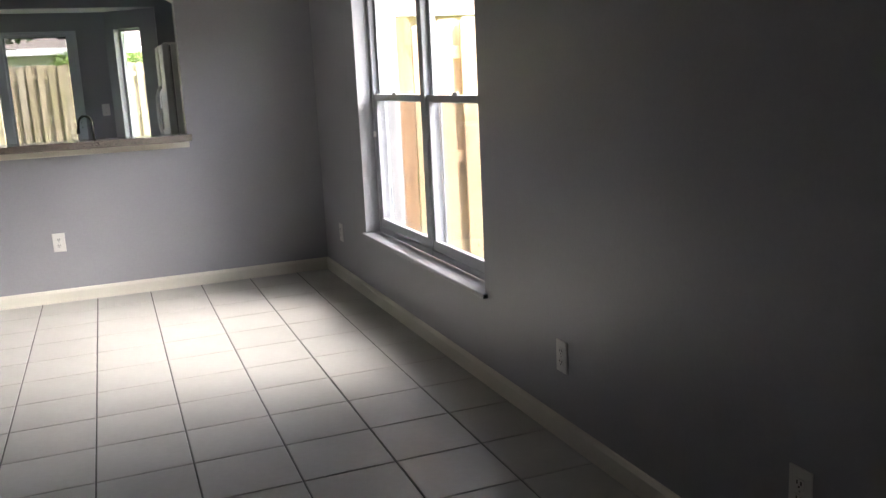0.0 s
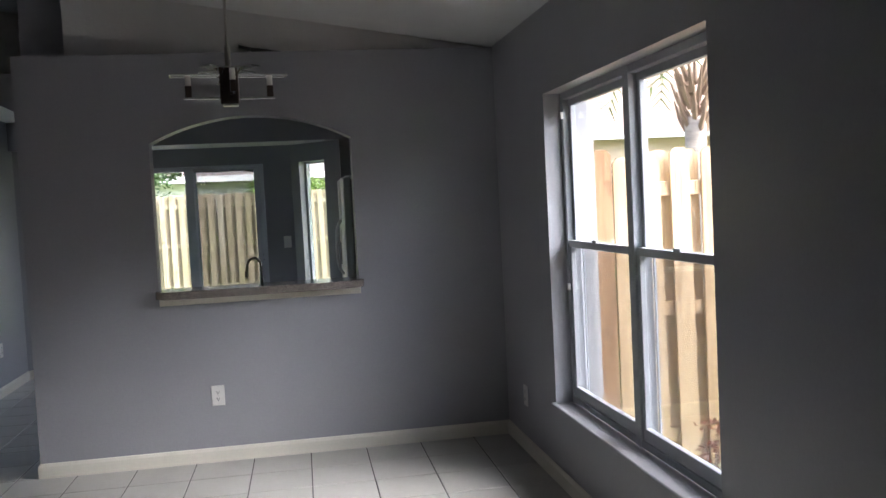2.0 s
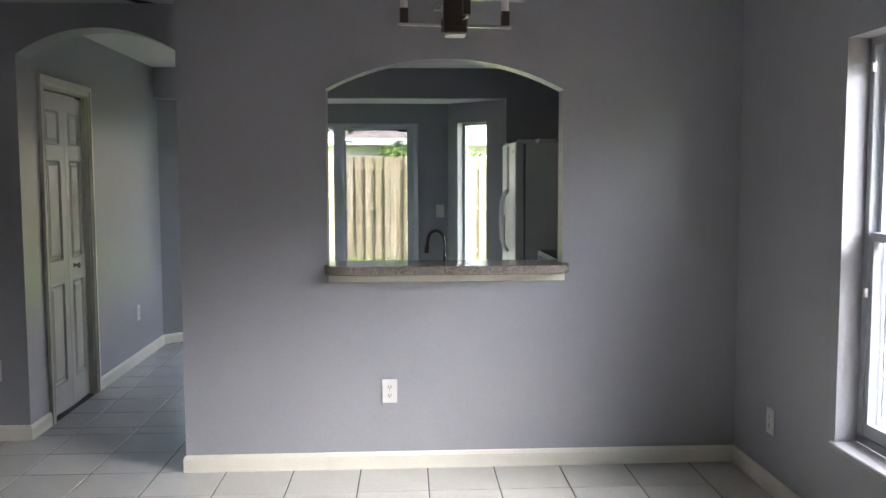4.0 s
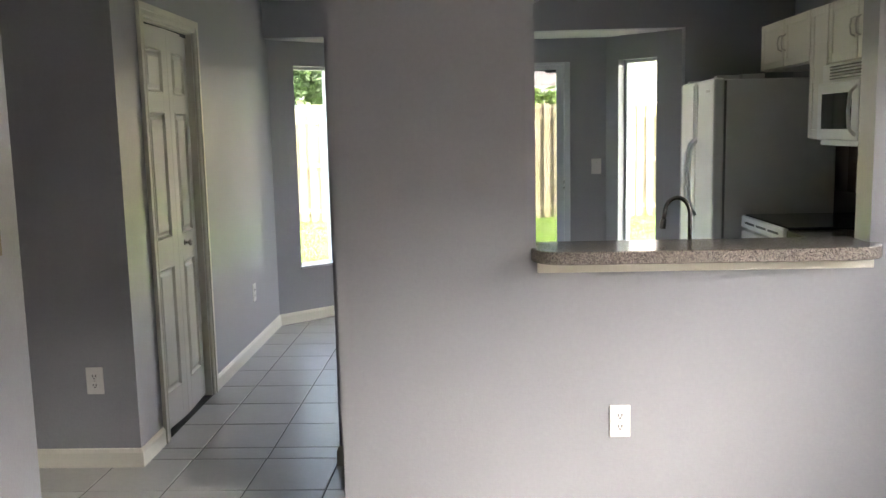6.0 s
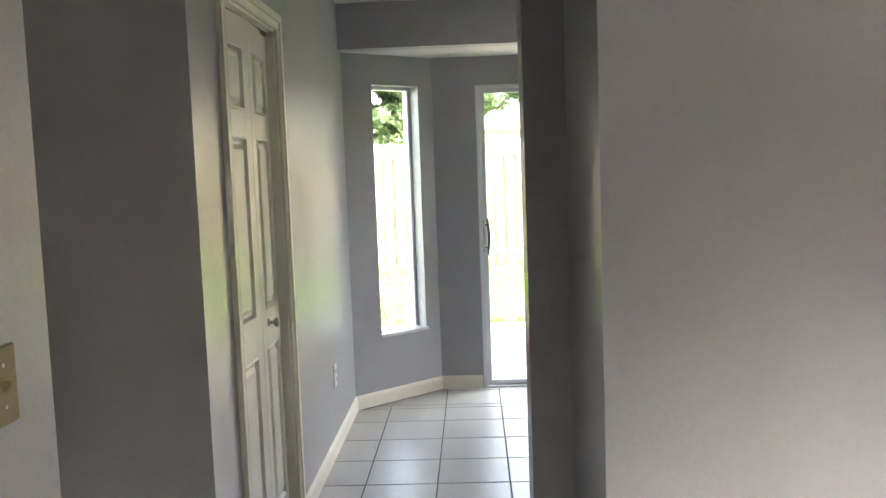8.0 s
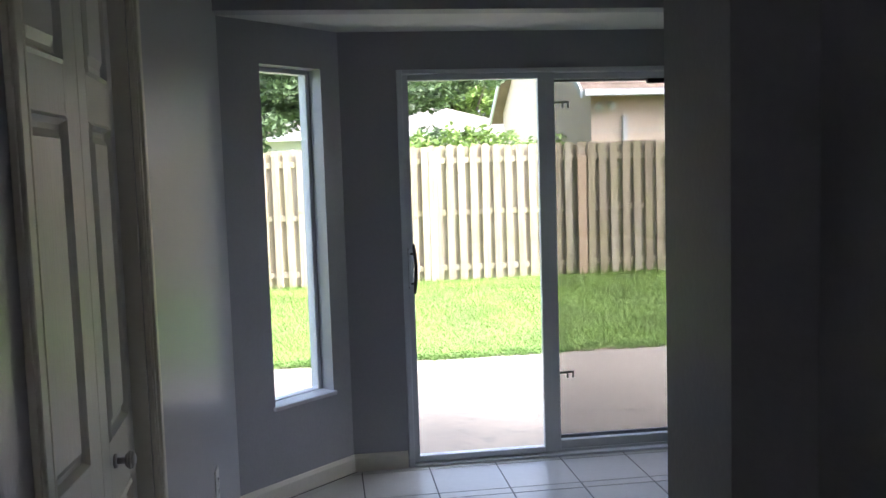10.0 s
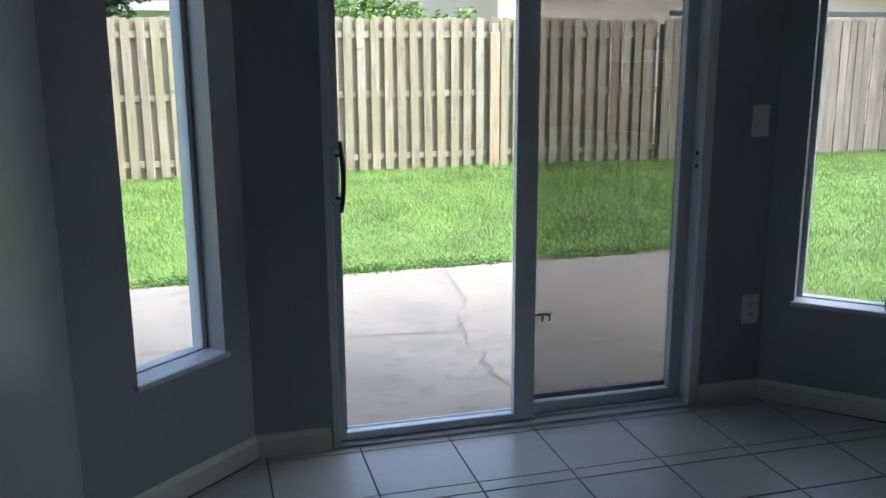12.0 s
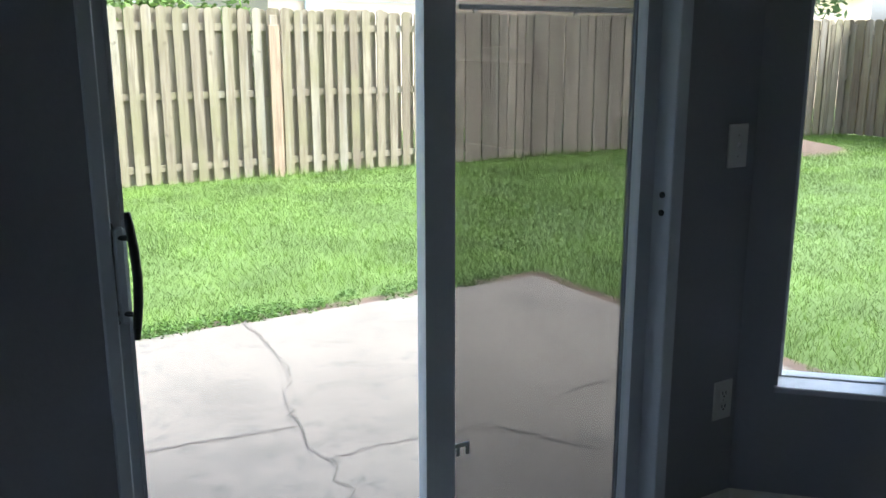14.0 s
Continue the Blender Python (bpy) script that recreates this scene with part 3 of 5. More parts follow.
# ---------------------------------------------------------------- sliding door
def sliding_door():
    d = thing("door", Matrix.Identity(4), "closed white metal sliding glass door with an insect screen", "sliding door")
    tagged(d, kind="structure")
    d.name = "door_1"
    a, b, top = SL
    y0, y1 = Y_BACK - 0.012, Y_BACK + 0.15
    bm = box(a, a + 0.028, y0, y1, 0, top, 0.003)
    box(b - 0.045, b, y0, y1, 0, top, 0.003, bm)
    box(a + 0.028, b - 0.045, y0, y1, top - 0.022, top, 0.003, bm)
    part("door_frame", bm, ALU, d)
    bm = box(a + 0.028, b - 0.045, y0, y1, -0.003, 0.012, 0.002)
    for yy in (0.03, 0.075, 0.12):
        box(a + 0.028, b - 0.045, Y_BACK + yy - 0.004, Y_BACK + yy + 0.004, 0.012, 0.026, bm=bm)
    part("track", bm, ALU, d, "grey metal threshold track")

    def panel(name, x0, x1, yc, sl, sr, bot):
        bm = box(x0, x0 + sl, yc - 0.018, yc + 0.018, 0.02, top - 0.022, 0.003)
        box(x1 - sr, x1, yc - 0.018, yc + 0.018, 0.02, top - 0.022, 0.003, bm)
        box(x0 + sl, x1 - sr, yc - 0.018, yc + 0.018, 0.02, 0.02 + bot, 0.003, bm)
        box(x0 + sl, x1 - sr, yc - 0.018, yc + 0.018, top - 0.052, top - 0.022, 0.003, bm)
        for e in (x0 + sl - 0.006, x1 - sr - 0.002):
            box(e, e + 0.008, yc - 0.024, yc - 0.018, 0.06, top - 0.045, bm=bm)
        p = part(name, bm, ALU, d)
        part("pane", box(x0 + sl - 0.005, x1 - sr + 0.005, yc - 0.003, yc + 0.003, 0.02 + bot - 0.005, top - 0.045), GLASS, p, "clear glass")
        return p

    slide = panel("sliding_panel", a + 0.005, 0.597, Y_BACK + 0.03, 0.05, 0.085, 0.03)
    panel("fixed_panel", 0.535, b - 0.03, Y_BACK + 0.075, 0.07, 0.07, 0.045)
    # screen door parked outside
    s0, s1, yc = 0.585, b - 0.045, Y_BACK + 0.125
    bm = box(s0, s0 + 0.035, yc - 0.01, yc + 0.01, 0.02, top - 0.03, 0.002)
    box(s1 - 0.035, s1, yc - 0.01, yc + 0.01, 0.02, top - 0.03, 0.002, bm)
    box(s0, s1, yc - 0.01, yc + 0.01, 0.02, 0.075, 0.002, bm)
    box(s0, s1, yc - 0.01, yc + 0.01, top - 0.06, top - 0.03, 0.002, bm)
    sc = part("screen_door", bm, ALU_SLATE, d, "dark framed insect screen")
    part("screen", box(s0 + 0.03, s1 - 0.03, yc - 0.0005, yc + 0.0005, 0.07, top - 0.05), SCREEN, sc, "fine dark mesh")
    for z in (0.415, 1.84):
        bm = box(s0 + 0.02, s0 + 0.115, yc - 0.016, yc - 0.011, z - 0.006, z + 0.006, 0.001)
        box(s0 + 0.075, s0 + 0.085, yc - 0.016, yc - 0.011, z - 0.03, z, 0.001, bm)
        box(s0 + 0.105, s0 + 0.115, yc - 0.016, yc - 0.011, z - 0.03, z, 0.001, bm)
        part("screen_clip", bm, NICKEL, sc, "small metal clip")
    part("bumper", box(1.125, 1.245, Y_BACK + 0.10, Y_BACK + 0.13, 1.93, 1.965, 0.003), BLACK, d, "black rubber bumper")
    # pull handle
    hx, hy = a + 0.020, Y_BACK + 0.012
    part("handle_plate", box(hx - 0.014, hx + 0.014, hy - 0.006, hy, 0.918, 1.122, 0.003), ALU_BRONZE, slide, "dark metal handle plate")
    part("handle_grip", box(hx + 0.010, hx + 0.032, hy - 0.026, hy - 0.007, 0.925, 1.115, 0.005), ALU, slide, "pale metal grip behind the handle")
    bx = hx + 0.040
    for z in (0.945, 1.095):
        part("handle_bracket", tube([(hx + 0.004, hy - 0.006, z), (hx + 0.018, hy - 0.020, z), (bx, hy - 0.036, z)], 0.0055), BLACK, slide)
    bm = tube([(bx - 0.004, hy - 0.037, 0.895), (bx - 0.002, hy - 0.040, 0.92), (bx + 0.002, hy - 0.046, 0.97), (bx + 0.004, hy - 0.048, 1.02), (bx + 0.002, hy - 0.046, 1.07), (bx - 0.002, hy - 0.040, 1.12), (bx - 0.004, hy - 0.037, 1.145)],
              [0.006, 0.0085, 0.0095, 0.0095, 0.0095, 0.0085, 0.006], seg=10)
    part("handle", bm, BLACK, slide, "black bowed pull handle", True)
    part("lock_lever", box(hx - 0.004, hx + 0.004, hy - 0.016, hy - 0.007, 1.0, 1.03, 0.002), NICKEL, slide)
    for z in (1.0, 1.05):
        part("keeper", cyl((b - 0.046, Y_BACK + 0.02, z), (b - 0.05, Y_BACK + 0.02, z), 0.009, seg=12), BLACK, d)
    return d


sliding_door()


# ---------------------------------------------------------------- pantry door
def raised_panel(bm, y0, y1, z0, z1, x):
    """A moulded panel on a leaf that faces +x."""
    own = bmesh.new()
    def ring(i, xx):
        return [own.verts.new((xx, *p)) for p in ((y0 + i, z0 + i), (y1 - i, z0 + i), (y1 - i, z1 - i), (y0 + i, z1 - i))]
    rs = [ring(0, x + 0.0005), ring(0.007, x + 0.005), ring(0.016, x - 0.008), ring(0.026, x - 0.008), ring(0.042, x + 0.002)]
    for a, b in zip(rs, rs[1:]):
        for k in range(4):
            own.faces.new((a[k], a[(k + 1) % 4], b[(k + 1) % 4], b[k]))
    own.faces.new(rs[-1])
    return merge(bm, own)


def leaf_mesh(w, z0, z1):
    """A bifold leaf with three moulded panels, local y from 0 to w, face at x 0."""
    rows = [(z0 + 0.18, z0 + 0.82), (z0 + 0.96, z0 + 1.60), (z0 + 1.69, z0 + 1.91)]
    a, b = 0.075, w - 0.075
    bm = box(-0.030, -0.011, 0.001, w - 0.001, z0, z1)
    box(-0.011, 0, 0.001, a, z0, z1, 0.001, bm)
    box(-0.011, 0, b, w - 0.001, z0, z1, 0.001, bm)
    edges = [z0] + [z for r in rows for z in r] + [z1]
    for lo, hi in zip(edges[0::2], edges[1::2]):
        box(-0.011, 0, a, b, lo, hi, bm=bm)
    for lo, hi in rows:
        raised_panel(bm, a, b, lo, hi, 0.0)
    return bm


def pantry_door():
    d = thing("door", Matrix.Identity(4), "closed white panelled bifold pantry door in a moulded casing", "door")
    tagged(d, kind="structure")
    d.name = "door_2"
    y0, y1, zt = DOOR
    w = (y1 - y0 - 0.03) / 2
    ang = math.radians(3.0)
    l1 = part("leaf", leaf_mesh(w, 0.014, 2.03), DOORPAINT, d)
    l1.matrix_local = Matrix.Translation((XP - 0.035, y0 + 0.015, 0)) @ Matrix.Rotation(-ang, 4, "Z")
    l2 = part("leaf", leaf_mesh(w, 0.014, 2.03), DOORPAINT, d)
    l2.matrix_local = Matrix.Translation((XP - 0.035 + 2 * w * math.sin(ang) * 0.5, y0 + 0.015 + w * math.cos(ang), 0)) @ Matrix.Rotation(ang, 4, "Z")
    ky = 0.115
    bm = cyl((0.0, ky, 0.925), (0.006, ky, 0.925), 0.015)
    cyl((0.006, ky, 0.925), (0.024, ky, 0.925), 0.007, bm=bm)
    cyl((0.022, ky, 0.925), (0.030, ky, 0.925), 0.012, 0.019, bm=bm)
    cyl((0.030, ky, 0.925), (0.036, ky, 0.925), 0.019, 0.018, bm=bm)
    cyl((0.036, ky, 0.925), (0.042, ky, 0.925), 0.018, 0.010, bm=bm)
    part("knob", bm, NICKEL, l2, "small metal knob", True)
    # casing: stepped moulding
    c = 0.062
    for name, (a, b), (lo, hi) in (("casing_side", (y0 - c, y0), (0, zt)), ("casing_side", (y1, y1 + c), (0, zt)), ("casing_head", (y0 - c, y1 + c), (zt, zt + c))):
        bm = box(XP + 0.0005, XP + 0.012, a, b, lo, hi, 0.002)
        if name == "casing_head":
            box(XP + 0.012, XP + 0.020, a, b, lo + 0.030, hi, 0.002, bm)
            box(XP + 0.012, XP + 0.016, a + c, b - c, lo + 0.004, lo + 0.016, 0.002, bm)
        else:
            out = (a, a + 0.03) if a < y0 else (b - 0.03, b)
            inn = (b - 0.016, b - 0.004) if a < y0 else (a + 0.004, a + 0.016)
            box(XP + 0.012, XP + 0.020, *out, lo, hi + (0.03), 0.002, bm)
            box(XP + 0.012, XP + 0.016, *inn, lo, hi, 0.002, bm)
        part(name, bm, TRIM, d)
    bm = box(XP - 0.11, XP, y0 + 0.0005, y0 + 0.012, 0, zt)
    box(XP - 0.11, XP, y1 - 0.012, y1 - 0.0005, 0, zt, bm=bm)
    box(XP - 0.11, XP, y0 + 0.012, y1 - 0.012, zt - 0.012, zt - 0.0005, bm=bm)
    part("jamb", bm, TRIM, d)
    part("top_track", box(XP - 0.06, XP - 0.03, y0 + 0.012, y1 - 0.012, zt - 0.03, zt - 0.012), ALU_BRONZE, d, "dark metal track")
    return d


pantry_door()


# ---------------------------------------------------------------- kitchen
def bar_counter():
    c = thing("bar_counter", Matrix.Identity(4), "speckled stone-look laminate bar top with rounded corners in the pass-through", "counter")
    x0, x1, y0, y1, r = 0.735, 1.978, -0.135, 0.175, 0.128
    pts = []
    for cx, cy, a0 in ((x0 + r, y0 + r, 180), (x1 - r, y0 + r, 270)):
        pts += [(cx + r * math.cos(radians(a0 + 90 * k / 8)), cy + r * math.sin(radians(a0 + 90 * k / 8))) for k in range(9)]
    pts += [(x1, -0.0015), (PASS[1] - 0.002, -0.0015), (PASS[1] - 0.002, y1), (PASS[0] + 0.002, y1), (PASS[0] + 0.002, -0.0015), (x0, -0.0015)]
    part("top", prism(pts, "z", 1.014, 1.060, bevel=0.004), GRANITE, c)
    part("apron", box(0.756, 1.955, -0.024, -0.0015, 0.970, 1.0135, 0.003), TRIM, c, "cream painted wooden apron")


bar_counter()


def cabinet_door(bm, y0, y1, z0, z1, x):
    """A framed door that faces -x, its face at x."""
    box(x, x + 0.018, y0, y1, z0, z1, 0.003, bm)
    f = 0.05
    box(x - 0.006, x, y0 + 0.002, y0 + f, z0 + 0.002, z1 - 0.002, 0.002, bm)
    box(x - 0.006, x, y1 - f, y1 - 0.002, z0 + 0.002, z1 - 0.002, 0.002, bm)
    box(x - 0.006, x, y0 + f, y1 - f, z0 + 0.002, z0 + f, 0.002, bm)
    box(x - 0.006, x, y0 + f, y1 - f, z1 - f, z1 - 0.002, 0.002, bm)
    return bm


def bow_handle(x, y, z, length=0.10):
    h = length / 2
    return tube([(x, y, z - h), (x - 0.022, y, z - h + 0.012), (x - 0.028, y, z), (x - 0.022, y, z + h - 0.012), (x, y, z + h)], 0.005)


def wall_cabinet(y0, y1, z0, z1, doors, label, xf=2.50, handle_at="low"):
    c = thing("wall_cabinet", Matrix.Translation((2.68, (y0 + y1) / 2, z0)), label, "cabinet", "kitchen wall cabinets")
    oy = (y0 + y1) / 2
    sh = Matrix.Translation((-2.68, -oy, -z0))
    bm = box(xf + 0.02, XR - 0.002, y0 + 0.001, y1 - 0.001, z0, z1, 0.002)
    bm.transform(sh)
    part("body", bm, CABINET, c)
    w = (y1 - y0) / doors
    for i in range(doors):
        a, b = y0 + i * w + 0.004, y0 + (i + 1) * w - 0.004
        bm = cabinet_door(bmesh.new(), a, b, z0 + 0.006, z1 - 0.006, xf)
        bm.transform(sh)
        dr = part("door", bm, CABINET, c)
        if handle_at == "none":
            continue
        hy = (b - 0.03 if i == 0 and doors == 2 else a + 0.03)
        bm = bow_handle(xf - 0.006, hy, (z0 + z1) / 2 if doors == 2 else z0 + 0.09)
        bm.transform(sh)
        part("handle", bm, NICKEL, dr, "dark metal bow handle", True)


wall_cabinet(2.10, 2.98, 1.83, 2.14, 2, "short white wall cabinet above the refrigerator")
wall_cabinet(1.84, 2.098, 1.39, 2.14, 1, "narrow plain white wall cabinet beside the microwave", handle_at="none")
wall_cabinet(1.085, 1.838, 1.80, 2.14, 2, "white wall cabinet above the microwave")
wall_cabinet(0.62, 1.083, 1.36, 2.14, 1, "tall white wall cabinet over the worktop", handle_at="low")


def refrigerator():
    f = thing("refrigerator", Matrix.Translation((2.42, 2.82, 0)), "white side-by-side refrigerator with an ice dispenser", "refrigerator")
    sh = Matrix.Translation((-2.42, -2.82, 0))

    def p(name, bm, mat, parent=f, label="", smooth=False):
        bm.transform(sh)
        return part(name, bm, mat, parent, label, smooth)
    y0, y1, ys = 2.43, 3.275, 2.875
    p("body", box(2.115, 2.80, y0, y1, 0.02, 1.765, 0.006), APPLIANCE)
    p("gasket", box(2.103, 2.116, y0 + 0.005, y1 - 0.005, 0.06, 1.758), SEAL, f, "grey door seal")
    d1 = p("door", box(2.035, 2.104, y0, ys - 0.004, 0.06, 1.775, 0.018, seg=3), APPLIANCE)
    d2 = p("door", box(2.035, 2.104, ys + 0.004, y1, 0.06, 1.775, 0.018, seg=3), APPLIANCE)
    for d, y, k in ((d1, ys - 0.045, -1), (d2, ys + 0.045, 1)):
        pts = [(2.034, y, 0.88), (2.005, y, 0.91), (1.985, y + k * 0.008, 0.98), (1.978, y + k * 0.012, 1.13), (1.985, y + k * 0.008, 1.29), (2.005, y, 1.355), (2.034, y, 1.385)]
        p("handle", tube(pts, 0.013), APPLIANCE, d, "white curved handle", True)
        p("handle_strip", box(2.028, 2.036, y - 0.012, y + 0.012, 1.385, 1.75, 0.002), APPLIANCE, d)
    bm = box(2.030, 2.036, 3.02, 3.20, 0.94, 1.30, 0.002)
    p("dispenser", bm, PLATE, d2, "ice and water dispenser panel")
    p("recess", box(2.0285, 2.0305, 3.045, 3.175, 0.96, 1.17), SLOT, d2, "dark dispenser recess")
    p("hinge_cover", box(2.06, 2.20, y0 + 0.03, y0 + 0.10, 1.766, 1.79, 0.005), APPLIANCE, f)
    p("hinge_cover", box(2.06, 2.20, y1 - 0.12, y1 - 0.05, 1.766, 1.79, 0.005), APPLIANCE, f)
    p("badge", box(2.0335, 2.0355, y0 + 0.10, y0 + 0.18, 1.69, 1.705), NICKEL, d1, "small grey badge")
    p("kick_grille", box(2.10, 2.115, y0 + 0.02, y1 - 0.02, 0.02, 0.06), SLOT, f)
    box_lid = thing("flat_box", Matrix.Translation((2.30, 2.60, 1.766)), "flat white carton lying on the refrigerator", "box")
    part("carton", box(-0.07, 0.07, -0.10, 0.10, 0, 0.032, 0.004), PLATE, box_lid)


refrigerator()


def microwave():
    m = thing("microwave", Matrix.Translation((2.66, 1.46, 1.36)), "white over-the-range microwave with a dark window", "microwave")
    sh = Matrix.Translation((-2.66, -1.46, -1.36))

    def p(name, bm, mat, parent=m, label="", smooth=False):
        bm.transform(sh)
        return part(name, bm, mat, parent, label, smooth)
    y0, y1, z0, z1 = 1.087, 1.836, 1.36, 1.797
    p("body", box(2.47, XR - 0.003, y0, y1, z0, z1, 0.006), APPLIANCE)
    d = p("door", box(2.445, 2.47, y0 + 0.21, y1 - 0.004, z0 + 0.03, z1 - 0.10, 0.006), APPLIANCE)
    p("window", box(2.442, 2.446, y0 + 0.30, y1 - 0.07, z0 + 0.09, z1 - 0.16), BLACKGLASS, d, "dark glass window")
    p("handle", tube([(2.445, y0 + 0.25, z0 + 0.06), (2.415, y0 + 0.25, z0 + 0.09), (2.408, y0 + 0.25, z0 + 0.18), (2.415, y0 + 0.25, z1 - 0.16), (2.445, y0 + 0.25, z1 - 0.13)], 0.010), APPLIANCE, d, "white curved handle", True)
    p("control_panel", box(2.445, 2.47, y0 + 0.004, y0 + 0.205, z0 + 0.03, z1 - 0.10, 0.004), APPLIANCE)
    for i in range(5):
        z = z1 - 0.085 + i * 0.016
        p("vent_slat", box(2.458, 2.471, y0 + 0.03, y1 - 0.13, z, z + 0.006), SLOT, m, "dark vent slot")


microwave()


def cooking_range():
    r = thing("range", Matrix.Translation((2.52, 1.98, 0)), "white free-standing electric range with a black glass top", "stove")
    sh = Matrix.Translation((-2.52, -1.98, 0))

    def p(name, bm, mat, parent=r, label="", smooth=False):
        bm.transform(sh)
        return part(name, bm, mat, parent, label, smooth)
    y0, y1 = 1.62, 2.375
    p("body", box(2.24, 2.83, y0, y1, 0.03, 0.90, 0.006), APPLIANCE)
    p("cooktop", box(2.225, 2.77, y0, y1, 0.902, 0.925, 0.008), BLACKGLASS, r, "black glass cooktop")
    p("front_rim", box(2.205, 2.24, y0, y1, 0.845, 0.918, 0.008), APPLIANCE, r)
    for k in range(3):
        p("vent_slot", box(2.203, 2.206, y0 + 0.08 + 0.21 * k, y0 + 0.25 + 0.21 * k, 0.875, 0.888), SLOT, r, "dark vent slot")
    d = p("oven_door", box(2.205, 2.238, y0 + 0.005, y1 - 0.005, 0.22, 0.83, 0.006), APPLIANCE)
    p("oven_window", box(2.202, 2.206, y0 + 0.13, y1 - 0.13, 0.36, 0.64), BLACKGLASS, d, "dark glass")
    p("handle", tube([(2.205, y0 + 0.06, 0.77), (2.165, y0 + 0.07, 0.77), (2.165, y1 - 0.07, 0.77), (2.205, y1 - 0.06, 0.77)], 0.011), APPLIANCE, d, "white bar handle", True)
    p("drawer", box(2.208, 2.238, y0 + 0.005, y1 - 0.005, 0.06, 0.205, 0.006), APPLIANCE)
    p("back_guard", box(2.77, 2.83, y0, y1, 0.902, 1.07, 0.01), BLACKGLASS)


cooking_range()


def base_unit(name, x0, x1, y0, y1, label):
    c = thing(name, Matrix.Translation(((x0 + x1) / 2, (y0 + y1) / 2, 0)), label, "cabinet", "kitchen base cabinets")
    sh = Matrix.Translation((-(x0 + x1) / 2, -(y0 + y1) / 2, 0))
    bm = box(x0, x1, y0, y1, 0.09, 0.868, 0.002)
    box(x0 + 0.03, x1 - 0.03, y0 + 0.02, y1 - 0.06, 0, 0.09, bm=bm)
    bm.transform(sh)
    part("body", bm, CABINET, c)
    n = max(1, round((x1 - x0) / 0.5))
    for i in range(n):
        a, b = x0 + (x1 - x0) * i / n + 0.005, x0 + (x1 - x0) * (i + 1) / n - 0.005
        bm = box(a, b, y1, y1 + 0.018, 0.12, 0.85, 0.003)
        bm.transform(sh)
        part("door", bm, CABINET, c)


base_unit("base_cabinet", 0.125, 2.23, 0.135, 0.70, "white base cabinets under the sink worktop")
base_unit("base_cabinet", 2.26, 2.86, 0.72, 1.61, "white corner base cabinet beside the range")
wt = thing("worktop", Matrix.Identity(4), "speckled laminate worktop with a sink behind the pass-through", "worktop")
bm = box(0.122, 1.0, 0.132, 0.74, 0.87, 0.91, 0.003)
box(1.0, 1.70, 0.132, 0.26, 0.87, 0.91, bm=bm)
box(1.0, 1.70, 0.68, 0.74, 0.87, 0.91, bm=bm)
box(1.70, 2.86, 0.132, 0.74, 0.87, 0.91, 0.003, bm)
box(2.22, 2.86, 0.74, 1.615, 0.87, 0.91, 0.003, bm)
part("top", bm, GRANITE, wt)
bm = box(1.0, 1.70, 0.26, 0.68, 0.72, 0.73)
for b in ((1.0, 1.01, 0.26, 0.68), (1.69, 1.70, 0.26, 0.68), (1.01, 1.69, 0.26, 0.27), (1.01, 1.69, 0.67, 0.68)):
    box(*b, 0.73, 0.914, bm=bm)
part("sink_bowl", bm, CHROME, wt, "stainless steel sink bowl")
structure(part("backsplash", box(XR - 0.008, XR - 0.001, 0.135, 2.38, 0.912, 1.355), SPLASH), "dark mosaic backsplash on the kitchen wall", "backsplash")


def faucet():
    f = thing("faucet", Matrix.Translation((1.355, 0.20, 0.91)), "chrome gooseneck kitchen faucet behind the bar top, dark reflection painted on its spout", "faucet")
    bm = cyl((0, 0, 0), (0, 0, 0.012), 0.028)
    cyl((0, 0, 0.012), (0, 0, 0.07), 0.018, 0.014, bm=bm)
    part("base", bm, CHROME, f, smooth=False)
    pts = [(0, 0, 0.05), (0, 0, 0.20)]
    pts += [(-0.045 + 0.045 * math.cos(radians(a)), 0.03 * (1 - math.cos(radians(a))) / 2, 0.245 + 0.06 * math.sin(radians(a))) for a in range(0, 181, 15)]
    pts += [(-0.094, 0.034, 0.215)]
    part("spout", tube(pts, 0.0085, seg=10), CHROME_DARK_REFLECT, f, "curved metal spout", True)
    part("spray_head", cyl((-0.0935, 0.034, 0.222), (-0.097, 0.035, 0.185), 0.011, 0.012, seg=12), CHROME_DARK_REFLECT, f)
    part("lever", tube([(0.012, 0, 0.05), (0.04, 0.01, 0.07), (0.075, 0.015, 0.10)], 0.006), CHROME, f, "", True)


faucet()


